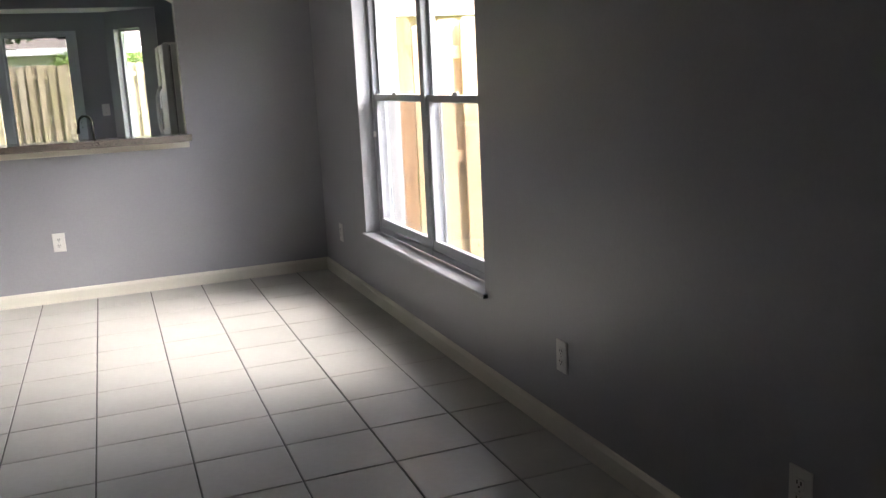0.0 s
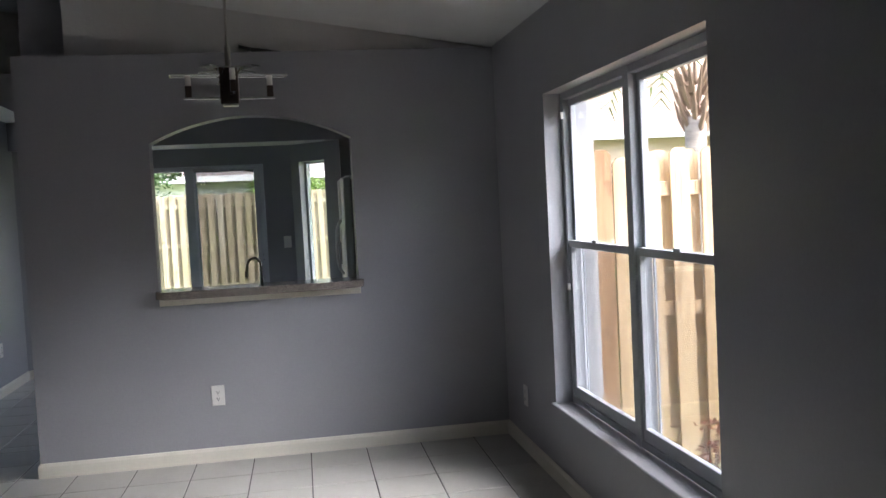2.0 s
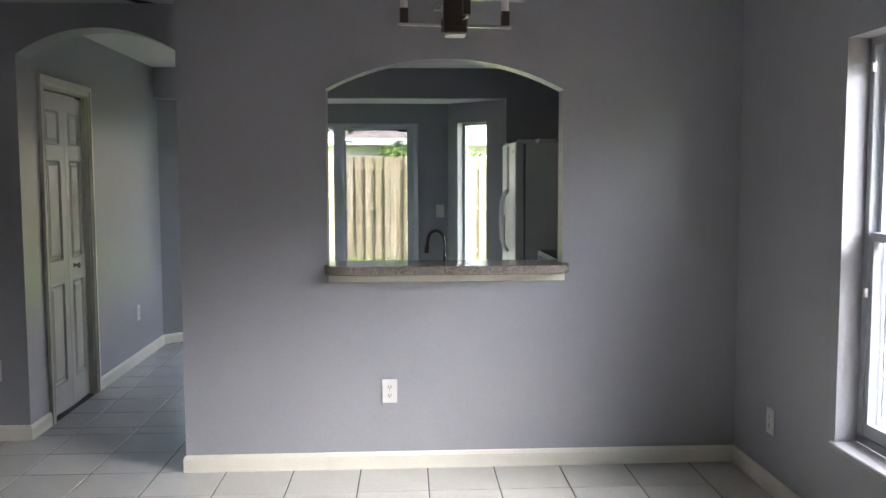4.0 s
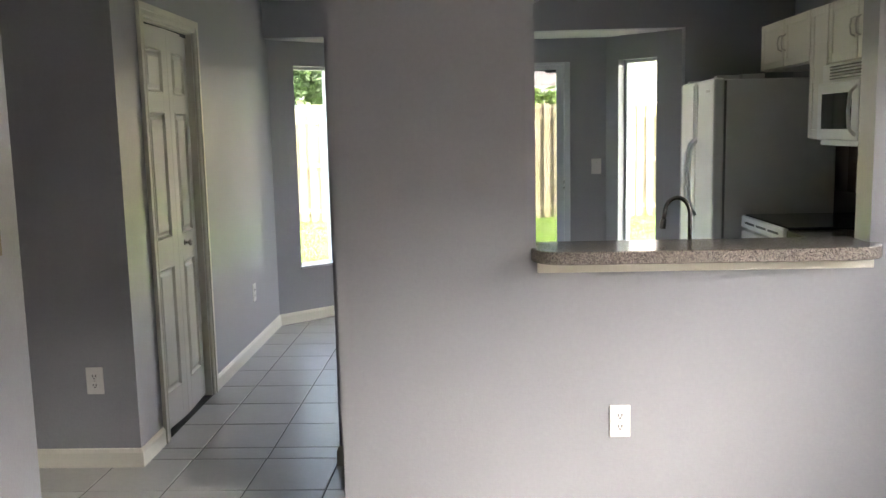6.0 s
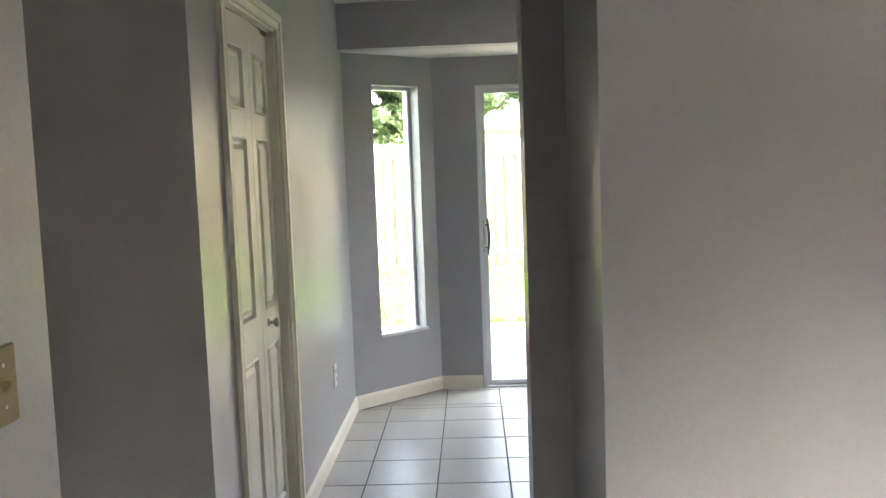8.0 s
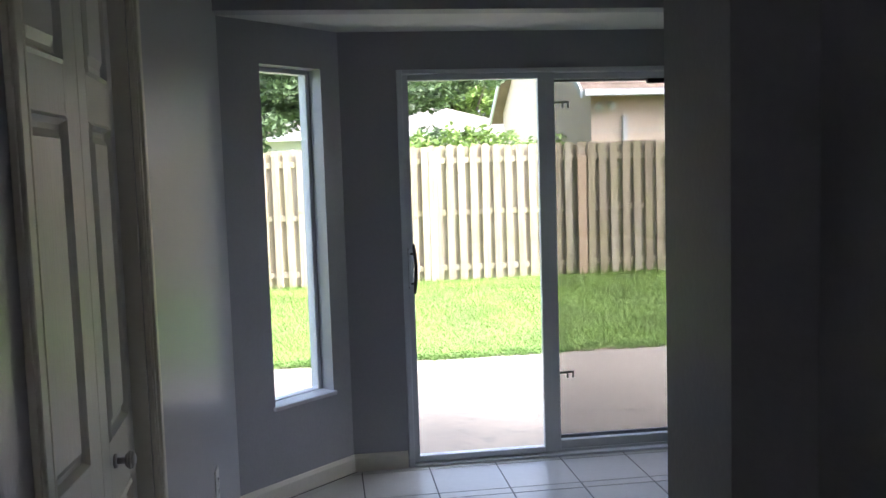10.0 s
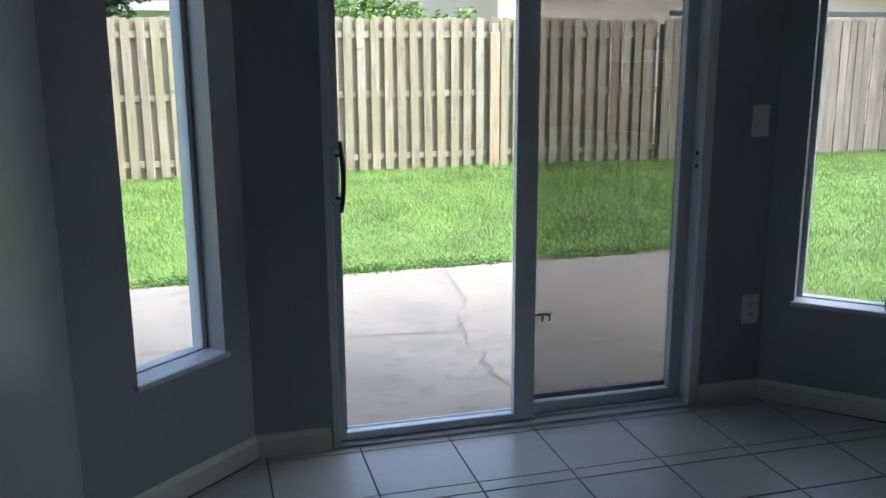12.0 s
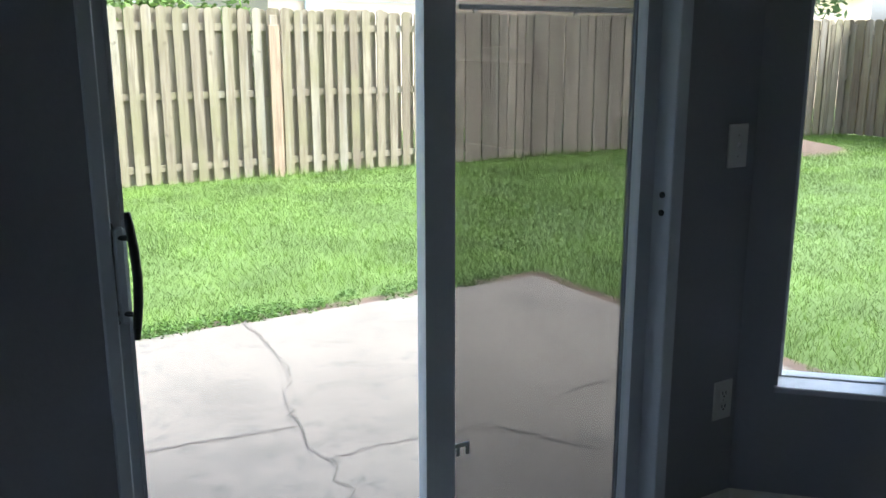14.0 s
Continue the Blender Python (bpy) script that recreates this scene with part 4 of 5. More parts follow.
# ---------------------------------------------------------------- outlets and switches
def wall_plate(m, label, kind, mat=PLATE, w=0.078, h=0.124):
    """A cover plate on a wall; local x along the wall, y out of the wall towards the room."""
    o = thing("outlet" if kind == "outlet" else "light_switch", m, label, "outlet" if kind == "outlet" else "light switch", "wall plates")
    part("plate", box(-w / 2, w / 2, 0.0005, 0.007, -h / 2, h / 2, 0.0025), mat, o)
    if kind == "outlet":
        for z in (0.021, -0.021):
            s = part("socket", box(-0.016, 0.016, 0.007, 0.0095, z - 0.014, z + 0.014, 0.002), PLATE, o)
            bm = box(-0.0085, -0.0048, 0.0096, 0.0101, z - 0.002, z + 0.008)
            box(0.0048, 0.0085, 0.0096, 0.0101, z - 0.002, z + 0.008, bm=bm)
            cyl((0, 0.0096, z - 0.008), (0, 0.0101, z - 0.008), 0.0032, seg=10, bm=bm)
            part("slot", bm, SLOT, s, "dark slots")
        part("screw", cyl((0, 0.007, 0), (0, 0.0082, 0), 0.003, seg=8), NICKEL, o)
    else:
        n = 2 if w > 0.1 else 1
        for i in range(n):
            x = (i - (n - 1) / 2) * 0.046
            part("toggle", prism([(0.007, -0.009), (0.018, 0.004), (0.017, 0.010), (0.007, 0.009)], "x", x - 0.004, x + 0.004), mat, o)
            for z in (0.030, -0.030):
                part("screw", cyl((x, 0.007, z), (x, 0.0082, z), 0.003, seg=8), NICKEL, o)
    return o


FACE_MY, FACE_PX, FACE_MX = (Matrix.Rotation(math.pi, 4, "Z"), Matrix.Rotation(-math.pi / 2, 4, "Z"), Matrix.Rotation(math.pi / 2, 4, "Z"))
wall_plate(Matrix.Translation((1.058, 0, 0.405)) @ FACE_MY, "white duplex outlet below the pass-through", "outlet")
wall_plate(Matrix.Translation((-1.193, Y_ARCH, 0.406)) @ FACE_MY, "white duplex outlet beside the arched passage", "outlet")
wall_plate(Matrix.Translation((1.537, Y_BACK, 0.400)) @ FACE_MY, "white duplex outlet beside the sliding door", "outlet")
wall_plate(Matrix.Translation((1.522, Y_BACK, 1.172)) @ FACE_MY, "white toggle switch beside the sliding door", "switch")
wall_plate(Matrix.Translation((XP, 2.76, 0.405)) @ FACE_PX, "white duplex outlet on the pantry wall", "outlet")
wall_plate(Matrix.Translation((XR, -3.52, 0.330)) @ FACE_MX, "white duplex outlet on the window wall", "outlet")
wall_plate(Matrix.Translation((XR, -4.71, 0.325)) @ FACE_MX, "white duplex outlet low on the window wall", "outlet")
wall_plate(Matrix.Translation((XR, -0.45, 0.340)) @ FACE_MX, "white duplex outlet in the room corner", "outlet")
wall_plate(Matrix.Translation((XL, -0.625, 1.200)) @ FACE_PX, "brass double toggle switch on the wall end", "switch", BRASS, 0.117, 0.114)


# ---------------------------------------------------------------- chandelier
def chandelier():
    X, Y = 1.31, -1.30
    zc = vault(X)
    c = thing("chandelier", Matrix.Translation((X, Y, zc)), "modern chandelier with a dark wood box and candle bulbs", "chandelier")
    dz = -zc
    part("canopy", cyl((0, 0, -0.03), (0, 0, 0.02), 0.06, 0.065, seg=24), NICKEL, c, "round metal canopy")
    n = 4
    for i in range(n):
        z = -0.03 - i * 0.032
        own = bmesh.new()
        pts = [(0.008 * math.cos(a) if i % 2 else 0, 0 if i % 2 else 0.008 * math.cos(a), z - 0.02 + 0.024 * math.sin(a)) for a in (2 * math.pi * k / 10 for k in range(11))]
        part("chain_link", tube(pts, 0.002, own, 6), NICKEL, c)
    part("stem", cyl((0, 0, 2.145 + dz), (0, 0, 2.26 + dz), 0.013, seg=12), NICKEL, c)
    part("rod", cyl((0, 0, 2.26 + dz), (0, 0, -0.16), 0.006, seg=10), NICKEL, c, "slim metal rod")
    part("core", box(-0.041, 0.041, -0.041, 0.041, 2.0 + dz, 2.165 + dz, 0.004), WALNUT, c, "dark wood centre box")
    part("core_cap", box(-0.035, 0.035, -0.035, 0.035, 1.992 + dz, 2.0 + dz, 0.002), NICKEL, c)
    for k in range(4):
        rot = Matrix.Rotation(radians(8 + 90 * k), 4, "Z")

        def p(name, bm, mat, label="", parent=c, smooth=False):
            bm.transform(rot)
            return part(name, bm, mat, parent, label, smooth)
        p("arm", box(0.040, 0.205, -0.005, 0.005, 2.024 + dz, 2.034 + dz, 0.001), CHROME, "slim metal arm")
        h = p("candle_sleeve", box(0.168, 0.196, -0.012, 0.012, 2.034 + dz, 2.085 + dz, 0.002), WALNUT, "dark wood sleeve")
        p("bulb", cyl((0.182, 0, 2.085 + dz), (0.182, 0, 2.135 + dz), 0.013, seg=14), FROST, "unlit frosted candle bulb", h, True)
        bm = box(0.041, 0.262, 0.030, 0.037, 2.126 + dz, 2.133 + dz, 0.001)
        box(0.041, 0.262, -0.037, -0.030, 2.126 + dz, 2.133 + dz, 0.001, bm)
        box(0.255, 0.262, -0.030, 0.030, 2.126 + dz, 2.133 + dz, 0.001, bm)
        p("loop", bm, CHROME, "flat bright metal loop")
    for k in range(4):
        rot = Matrix.Rotation(radians(53 + 90 * k), 4, "Z")
        bm = box(0.05, 0.155, 0.022, 0.028, 2.156 + dz, 2.162 + dz)
        box(0.05, 0.155, -0.028, -0.022, 2.156 + dz, 2.162 + dz, bm=bm)
        box(0.149, 0.155, -0.022, 0.022, 2.156 + dz, 2.162 + dz, bm=bm)
        bm.transform(rot)
        part("small_loop", bm, CHROME, c, "small bright metal loop")


chandelier()

# ---------------------------------------------------------------- on the ledge
# grey block in place of the shading in the dark gap above the ledge
structure(part("pillar", prism([(0.02, LEDGE), (0.27, LEDGE), (0.27, vault(0.27) + 0.02), (0.02, vault(0.02) + 0.02)], "y", 0.22, 0.41), PAINT), "grey block standing in for the gap's shading on the plant ledge", "pillar")


def ledge_blade(x, y, turn):
    b = thing("black_blade", Matrix.Translation((x, y, LEDGE + 0.001)) @ Matrix.Rotation(turn, 4, "Z"), "black tapered blade lying on the plant ledge", "blade", "black blades on the ledge")
    pts = [(-0.125, 0.044), (-0.05, 0.026), (0.0, 0.021), (0.125, 0.002), (0.125, 0.0), (-0.055, 0.0), (-0.055, 0.016), (-0.125, 0.033)]
    part("blade", prism(pts, "y", -0.026, 0.026), BLACK, b)


ledge_blade(1.43, 0.035, 0.0)
ledge_blade(-0.30, 0.70, 0.3)

# ---------------------------------------------------------------- outdoors: ground and patio
GZ = -0.15
structure(part("ground", box(-400, 400, -400, 400, GZ - 0.5, GZ), LAWN), "bright green lawn ground", "lawn")
patio = thing("patio", Matrix.Identity(4), "pale cracked concrete patio slab", "patio")
tagged(patio, kind="structure")
PX0, PX1, PY0, PY1, PZ = -4.5, 3.14, 4.146, 7.075, -0.12
part("slab", box(PX0, PX1, PY0, PY1, PZ - 0.15, PZ, 0.006), CONCRETE, patio)


def crack(points, width, seed):
    """A wandering hairline crack lying in the slab's face."""
    rnd = random.Random(seed)
    pts = []
    for a, b in zip(points, points[1:]):
        n = max(2, int((Vector(b) - Vector(a)).length / 0.05))
        for i in range(n):
            t = i / n
            pts.append(Vector((a[0] + (b[0] - a[0]) * t + rnd.gauss(0, 0.014), a[1] + (b[1] - a[1]) * t + rnd.gauss(0, 0.010), 0)))
    pts.append(Vector((*points[-1], 0)))
    for name, mat, label, lo, hi, z in (("crack", CRACK, "dark hairline crack", 0.08 * width, 0.30 * width, 0.005), ("stain", CRACK_STAIN, "grey damp stain beside the crack", 0.1 * width, 2.2 * width, 0.0025)):
        bm = bmesh.new()
        rows = []
        for i, p in enumerate(pts):
            d = (pts[min(i + 1, len(pts) - 1)] - pts[max(i - 1, 0)]).normalized()
            side = Vector((-d.y, d.x, 0))
            rows.append((bm.verts.new(p + side * rnd.uniform(lo, hi) / 2 + Vector((0, 0, PZ + z))), bm.verts.new(p - side * rnd.uniform(lo, hi) / 2 + Vector((0, 0, PZ + z)))))
        for a, b in zip(rows, rows[1:]):
            bm.faces.new((a[0], a[1], b[1], b[0]))
        part(name, bm, mat, patio, label)


crack([(1.03, 7.10), (1.023, 6.82), (1.03, 6.70), (0.99, 6.53), (0.985, 6.23), (0.88, 5.99), (0.815, 5.88), (0.78, 5.63), (0.75, 5.39), (0.745, 5.18), (0.73, 4.88), (0.75, 4.5)], 0.011, 1)
crack([(PX0, 5.68), (-1.5, 5.66), (0.15, 5.625), (0.32, 5.62), (0.47, 5.59), (0.61, 5.58), (0.76, 5.55)], 0.012, 6)
crack([(0.78, 5.21), (0.81, 5.197), (0.86, 5.2), (0.92, 5.22)], 0.011, 4)
crack([(0.92, 5.22), (1.10, 5.205), (1.28, 5.19), (1.43, 5.16), (1.57, 5.155), (1.64, 5.185)], 0.009, 2)
crack([(1.49, 5.14), (1.555, 5.01), (1.61, 4.87), (1.75, 4.72)], 0.008, 3)
crack([(1.93, 5.245), (2.12, 5.287), (2.33, 5.25), (3.1, 5.22)], 0.009, 7)
crack([(0.15, 4.75), (0.22, 4.68), (0.2, 4.6)], 0.008, 5)
structure(part("flower_bed", prism([(PX0, PY1 + 0.002), (PX1 + 0.002, PY1 + 0.002), (PX1 + 0.002, 4.2), (PX1 + 0.14, 4.2), (PX1 + 0.14, PY1 + 0.15), (PX0, PY1 + 0.15)], "z", GZ - 0.1, GZ + 0.016), SOIL), "narrow strip of brown soil at the patio edge", "soil")


# ---------------------------------------------------------------- fences
def picket_mesh(name, w, h, mat, dog=0.03):
    me = bpy.data.meshes.new(name)
    bm = prism([(-w / 2, 0), (w / 2, 0), (w / 2, h - dog), (w / 2 - dog, h), (-w / 2 + dog, h), (-w / 2, h - dog)], "y", -0.009, 0.009)
    bm.to_mesh(me)
    bm.free()
    me.materials.append(mat)
    return me


def fence(p, q, label, mat, style, height=2.04, pitch=0.185, post_every=2.4, phase=0.0, seed=1, flip=1, wide=0.110, apart=0.030):
    """A board fence from p to q. "shadow": boards on both sides of the rails with gaps; "flush": boards side by side."""
    rnd = random.Random(seed)
    d = Vector((q[0] - p[0], q[1] - p[1], 0))
    L = d.length
    f = thing("fence", Matrix.Translation((p[0], p[1], GZ)) @ Matrix.Rotation(math.atan2(d.y, d.x), 4, "Z"), label, "fence", "yard fences")
    w = wide if style == "shadow" else 0.137
    meshes = [picket_mesh("picket", w, height + e, mat) for e in (-0.012, 0.0, 0.012)]

    def board(x, y):
        ob = new("picket", rnd.choice(meshes))
        ob.parent = f
        ob.matrix_local = pose(x + rnd.uniform(-0.006, 0.006), y, rnd.uniform(0.005, 0.02), 0, rnd.uniform(-0.5, 0.5), rnd.uniform(-1.5, 1.5))
    n = int(L / (pitch if style == "shadow" else 0.146))
    for i in range(n):
        if style == "shadow":
            board(phase + i * pitch, -apart * flip)
            board(phase + (i + 0.5) * pitch, apart * flip)
        else:
            board(i * 0.146 + 0.07, (-0.030 - 0.012 * (i % 2)) * flip)
    rails = (0.20, height * 0.51, height - 0.21)
    for z in rails:
        part("rail", box(0, L, -0.019, 0.019, z - 0.043, z + 0.043, 0.003), mat, f)
    x = 0.05
    while x < L:
        part("post", box(x - 0.05, x + 0.05, -0.048 if style == "shadow" else 0.02, 0.045 if style == "shadow" else 0.11, -0.3, height - 0.06, 0.006), mat, f)
        x += post_every
    return f


fence((-6.0, 12.84), (5.92, 12.84), "weathered shadow-box wooden fence behind the lawn", PICKET, "shadow", seed=3, phase=0.09, post_every=2.33)
fence((5.95, 12.80), (11.3, 12.85), "silvered wooden fence of close boards behind the lawn", PICKET_GREY, "flush", seed=5)
fence((11.32, 12.85), (14.3, 12.6), "weathered shadow-box wooden fence in the yard corner", PICKET, "shadow", seed=7, wide=0.14)
fence((14.3, 12.6), (14.3, 3.0), "weathered shadow-box wooden fence along the side of the yard", PICKET, "shadow", seed=10, wide=0.14)
fence((-6.1, 12.9), (-6.1, 4.0), "weathered wooden fence closing the yard", PICKET, "flush", seed=8)
fence((3.12, -0.555), (8.0, -0.555), "fresh pine shadow-box fence across the side yard", PICKET_NEW, "shadow", height=1.88, seed=9, phase=0.52, post_every=9, wide=0.118, apart=0.032)
end_boards = bpy.data.objects["fence.005"]
for x, w, hgt, mat in ((0.214, 0.118, 1.90, PICKET_BROWN), (0.352, 0.138, 1.85, PICKET_NEW)):
    ob = new("picket", picket_mesh("picket", w, hgt, mat))
    ob.parent = end_boards
    ob.matrix_local = pose(x, -0.034, 0.01)
back_fence = bpy.data.objects["fence"]
part("post", box(9.29, 9.43, -0.085, -0.047, -0.2, 1.86, 0.006), PICKET_ROSE, back_fence, "newer reddish post board")
cap = thing("dark_rail", Matrix.Translation((5.95, 12.95, 0)), "dark metal cap rail running above the close-board fence", "rail")
part("bar", box(0.2, 6.2, 0.0, 0.06, 1.955, 2.03, 0.004), BLACK, cap)
for k in range(4):
    part("bracket", box(0.4 + 1.8 * k, 0.45 + 1.8 * k, -0.02, 0.02, GZ, 1.965), ALU_BRONZE, cap)


# ---------------------------------------------------------------- neighbouring houses
def roof_slab(bm, pts, t=0.14):
    own = bmesh.new()
    low = [own.verts.new(Vector(p) - Vector((0, 0, t))) for p in pts]
    top = [own.verts.new(p) for p in pts]
    own.faces.new(low)
    own.faces.new(top)
    n = len(pts)
    for i in range(n):
        own.faces.new((low[i], low[(i + 1) % n], top[(i + 1) % n], top[i]))
    return merge(bm, own)


def gable_house():
    h = thing("house", Matrix.Translation((5.0, 17.5, GZ)), "beige stucco house with a brown shingled gable roof", "house")
    X1, D, E, R = 17.0, 9.0, 3.44, 6.6
    bm = prism([(0, 0), (D, 0), (D, E), (D / 2, R - 0.2), (0, E)], "x", 0, X1)
    part("wall", bm, STUCCO, h, "beige stucco")
    s = (R - E) / (D / 2)
    o = 0.45
    bm = roof_slab(None, [(-0.3, -o, E - o * s + 0.14), (X1 + 0.3, -o, E - o * s + 0.14), (X1 + 0.3, D / 2, R + 0.14), (-0.3, D / 2, R + 0.14)])
    rf = part("roof", bm, SHINGLE, h, "brown shingles")
    part("roof", roof_slab(None, [(-0.3, D + o, E - o * s + 0.14), (X1 + 0.3, D + o, E - o * s + 0.14), (X1 + 0.3, D / 2 + 0.002, R + 0.14), (-0.3, D / 2 + 0.002, R + 0.14)]), SHINGLE, h, "brown shingles")
    part("gutter", box(-0.3, X1 + 0.3, -o - 0.12, -o - 0.002, E - o * s - 0.02, E - o * s + 0.11, 0.01), FASCIA, h, "white gutter")
    for k in range(34):
        t = (k + 1) / 35
        y, z = -o + (D / 2 + o) * t, E - o * s + 0.14 + (R - E + o * s) * t
        part("course", box(-0.3, X1 + 0.3, y - 0.012, y + 0.0, z - 0.005, z + 0.006), SHINGLE, rf)
    for y0 in (0, D):
        sgn = 1 if y0 == 0 else -1
        a = Vector((-0.34, y0 - sgn * o, E - o * s + 0.05))
        b = Vector((-0.34, D / 2, R + 0.05))
        own = prism([(a.y, a.z - 0.10), (b.y, b.z - 0.10), (b.y, b.z + 0.08), (a.y, a.z + 0.08)], "x", -0.36, -0.305)
        part("rake_board", own, FASCIA, h, "white rake board")
    w = part("window", box(-0.04, 0.02, 4.0, 4.55, 3.25, 3.9, 0.01), FASCIA, h, "white framed upper window")
    part("window_pane", box(-0.05, -0.042, 4.07, 4.48, 3.32, 3.83), BLACKGLASS, w, "dark glass")
    part("downpipe", box(0.66, 0.76, -0.09, -0.002, 0, 2.74, 0.01), FASCIA, h, "pale downpipe")
    part("flood_light", cyl((0.16, -0.03, 2.98), (0.12, -0.16, 2.88), 0.06, 0.09, seg=14), FASCIA, h, "white flood lamp")
    part("flood_light", cyl((0.36, -0.03, 2.98), (0.42, -0.16, 2.92), 0.06, 0.09, seg=14), FASCIA, h, "white flood lamp")
    part("band", box(-0.012, X1, -0.012, 0.0, 2.40, 2.43), STUCCO_PALE, h, "thin stucco band")


def hip_house():
    h = thing("house", Matrix.Translation((-9.0, 30, GZ)), "pale stucco bungalow with a low shingled hip roof", "house")
    W, D, E, R = 15.1, 7.0, 3.08, 4.15
    part("wall", box(0, W, 0, D, 0, E), STUCCO_PALE, h, "pale stucco")
    o = 0.5
    bm = bmesh.new()
    v = [bm.verts.new(p) for p in ((-o, -o, E), (W + o, -o, E), (W + o, D + o, E), (-o, D + o, E), (1.9, D / 2, R), (W - 1.9, D / 2, R))]
    for f in ((0, 1, 5, 4), (1, 2, 5), (2, 3, 4, 5), (3, 0, 4), (0, 1, 2, 3)):
        bm.faces.new([v[i] for i in f])
    part("roof", bm, SHINGLE_PALE, h, "pale brown shingles")
    part("fascia", box(-o - 0.03, W + o + 0.03, -o - 0.05, -o - 0.002, E - 0.20, E + 0.04), FASCIA, h, "white fascia")
    for x in (3.0, 8.0, 11.5):
        w = part("window", box(x, x + 1.2, -0.04, 0.03, 1.0, 2.2), FASCIA, h)
        part("window_pane", box(x + 0.06, x + 1.14, -0.05, -0.042, 1.06, 2.14), BLACKGLASS, w, "dark glass")


def side_house():
    """The plain neighbour that closes the side yard."""
    h = thing("house", Matrix.Translation((8.6, -14.0, GZ)), "plain beige stucco house across the side yard", "house")
    W, D, E, R = 8.0, 15.5, 2.83, 4.6
    part("wall", box(0, W, 0, D, 0, E), STUCCO, h, "beige stucco")
    o = 0.45
    bm = bmesh.new()
    v = [bm.verts.new(p) for p in ((-o, -o, E), (W + o, -o, E), (W + o, D + o, E), (-o, D + o, E), (W / 2, W / 2, R), (W / 2, D - W / 2, R))]
    for f in ((0, 1, 4), (1, 2, 5, 4), (2, 3, 5), (3, 0, 4, 5), (0, 1, 2, 3)):
        bm.faces.new([v[i] for i in f])
    part("roof", bm, SHINGLE, h, "brown shingles")
    part("fascia", box(-o - 0.04, -o - 0.002, -o, D + o, E - 0.16, E + 0.03), FASCIA, h, "white fascia")


gable_house()
hip_house()
side_house()

# ---------------------------------------------------------------- plants
def leaf_cloud(rnd, clumps, count, size, flat=0.6):
    """Leaves as small bent quads round clump centres: vertices and faces."""
    verts, faces = [], []
    for _ in range(count):
        c, r = rnd.choice(clumps)
        while True:
            v = Vector((rnd.uniform(-1, 1), rnd.uniform(-1, 1), rnd.uniform(-1, 1)))
            if 0.15 < v.length < 1:
                break
        p = Vector(c) + Vector((v.x * r, v.y * r, v.z * r * flat))
        a = Vector((rnd.gauss(0, 1), rnd.gauss(0, 1), rnd.gauss(0, 0.6))).normalized()
        b = a.orthogonal().normalized()
        b = (Matrix.Rotation(rnd.uniform(0, 6.28), 3, a) @ b)
        s = size * rnd.uniform(0.6, 1.4)
        i = len(verts)
        verts += [p - a * s, p + b * s * 0.42 + a * s * 0.1, p + a * s, p - b * s * 0.42 + a * s * 0.1]
        faces.append((i, i + 1, i + 2, i + 3))
    return verts, faces


def leaf_part(name, verts, faces, mat, parent, label):
    me = bpy.data.meshes.new(name)
    me.from_pydata([tuple(v) for v in verts], [], faces)
    me.materials.append(mat)
    ob = new(name, me)
    ob.parent = parent
    ob["label"] = label
    return ob


def tree(name, base, height, spread, low, label, mat, seed, leaves, size, trunk_r, boughs=()):
    rnd = random.Random(seed)
    t = thing(name, Matrix.Translation(base), label, "tree")
    bm = tube([(0, 0, 0), (0.08, 0.05, height * 0.18), (0.05, -0.1, height * 0.36), (0.2, 0, height * 0.6)], [trunk_r * 1.2, trunk_r, trunk_r * 0.85, trunk_r * 0.35], seg=12)
    clumps = []
    for k in range(16):
        a = 2 * math.pi * k / 16 + rnd.uniform(-0.2, 0.2)
        r = spread * rnd.uniform(0.45, 1.0)
        z0 = height * rnd.uniform(0.28, 0.5)
        end = Vector((r * math.cos(a), r * math.sin(a), rnd.uniform(low + 0.4, height * 0.85)))
        mid = Vector((end.x * 0.5, end.y * 0.5, (z0 + end.z) / 2 + 0.5))
        tube([(0.08, 0, z0), mid, end], [trunk_r * 0.4, trunk_r * 0.22, trunk_r * 0.06], bm, 7)
        for _ in range(5):
            clumps.append((end + Vector((rnd.gauss(0, 0.7), rnd.gauss(0, 0.7), rnd.gauss(0, 0.5))), rnd.uniform(0.45, 0.95)))
        for _ in range(3):
            clumps.append((mid + Vector((rnd.gauss(0, 0.8), rnd.gauss(0, 0.8), rnd.gauss(0.4, 0.5))), rnd.uniform(0.5, 0.9)))
    for end in boughs:
        end = Vector(end) - Vector(base)
        mid = Vector((end.x * 0.5, end.y * 0.5, height * 0.5))
        tube([(0.08, 0, height * 0.35), mid, end], [trunk_r * 0.4, trunk_r * 0.2, trunk_r * 0.06], bm, 7)
        for _ in range(14):
            clumps += [(end + Vector((rnd.gauss(0, 0.55), rnd.gauss(0, 0.5), rnd.gauss(0.0, 0.32))), rnd.uniform(0.25, 0.5))] * 2
    for _ in range(14):
        clumps.append((Vector((rnd.gauss(0, spread * 0.4), rnd.gauss(0, spread * 0.4), height * rnd.uniform(0.7, 0.98))), rnd.uniform(0.6, 1.1)))
    part("trunk", bm, BARK, t, "grey-brown trunk and limbs", True)
    leaf_part("crown", *leaf_cloud(rnd, clumps, leaves, size), mat, t, "uneven leafy crown")


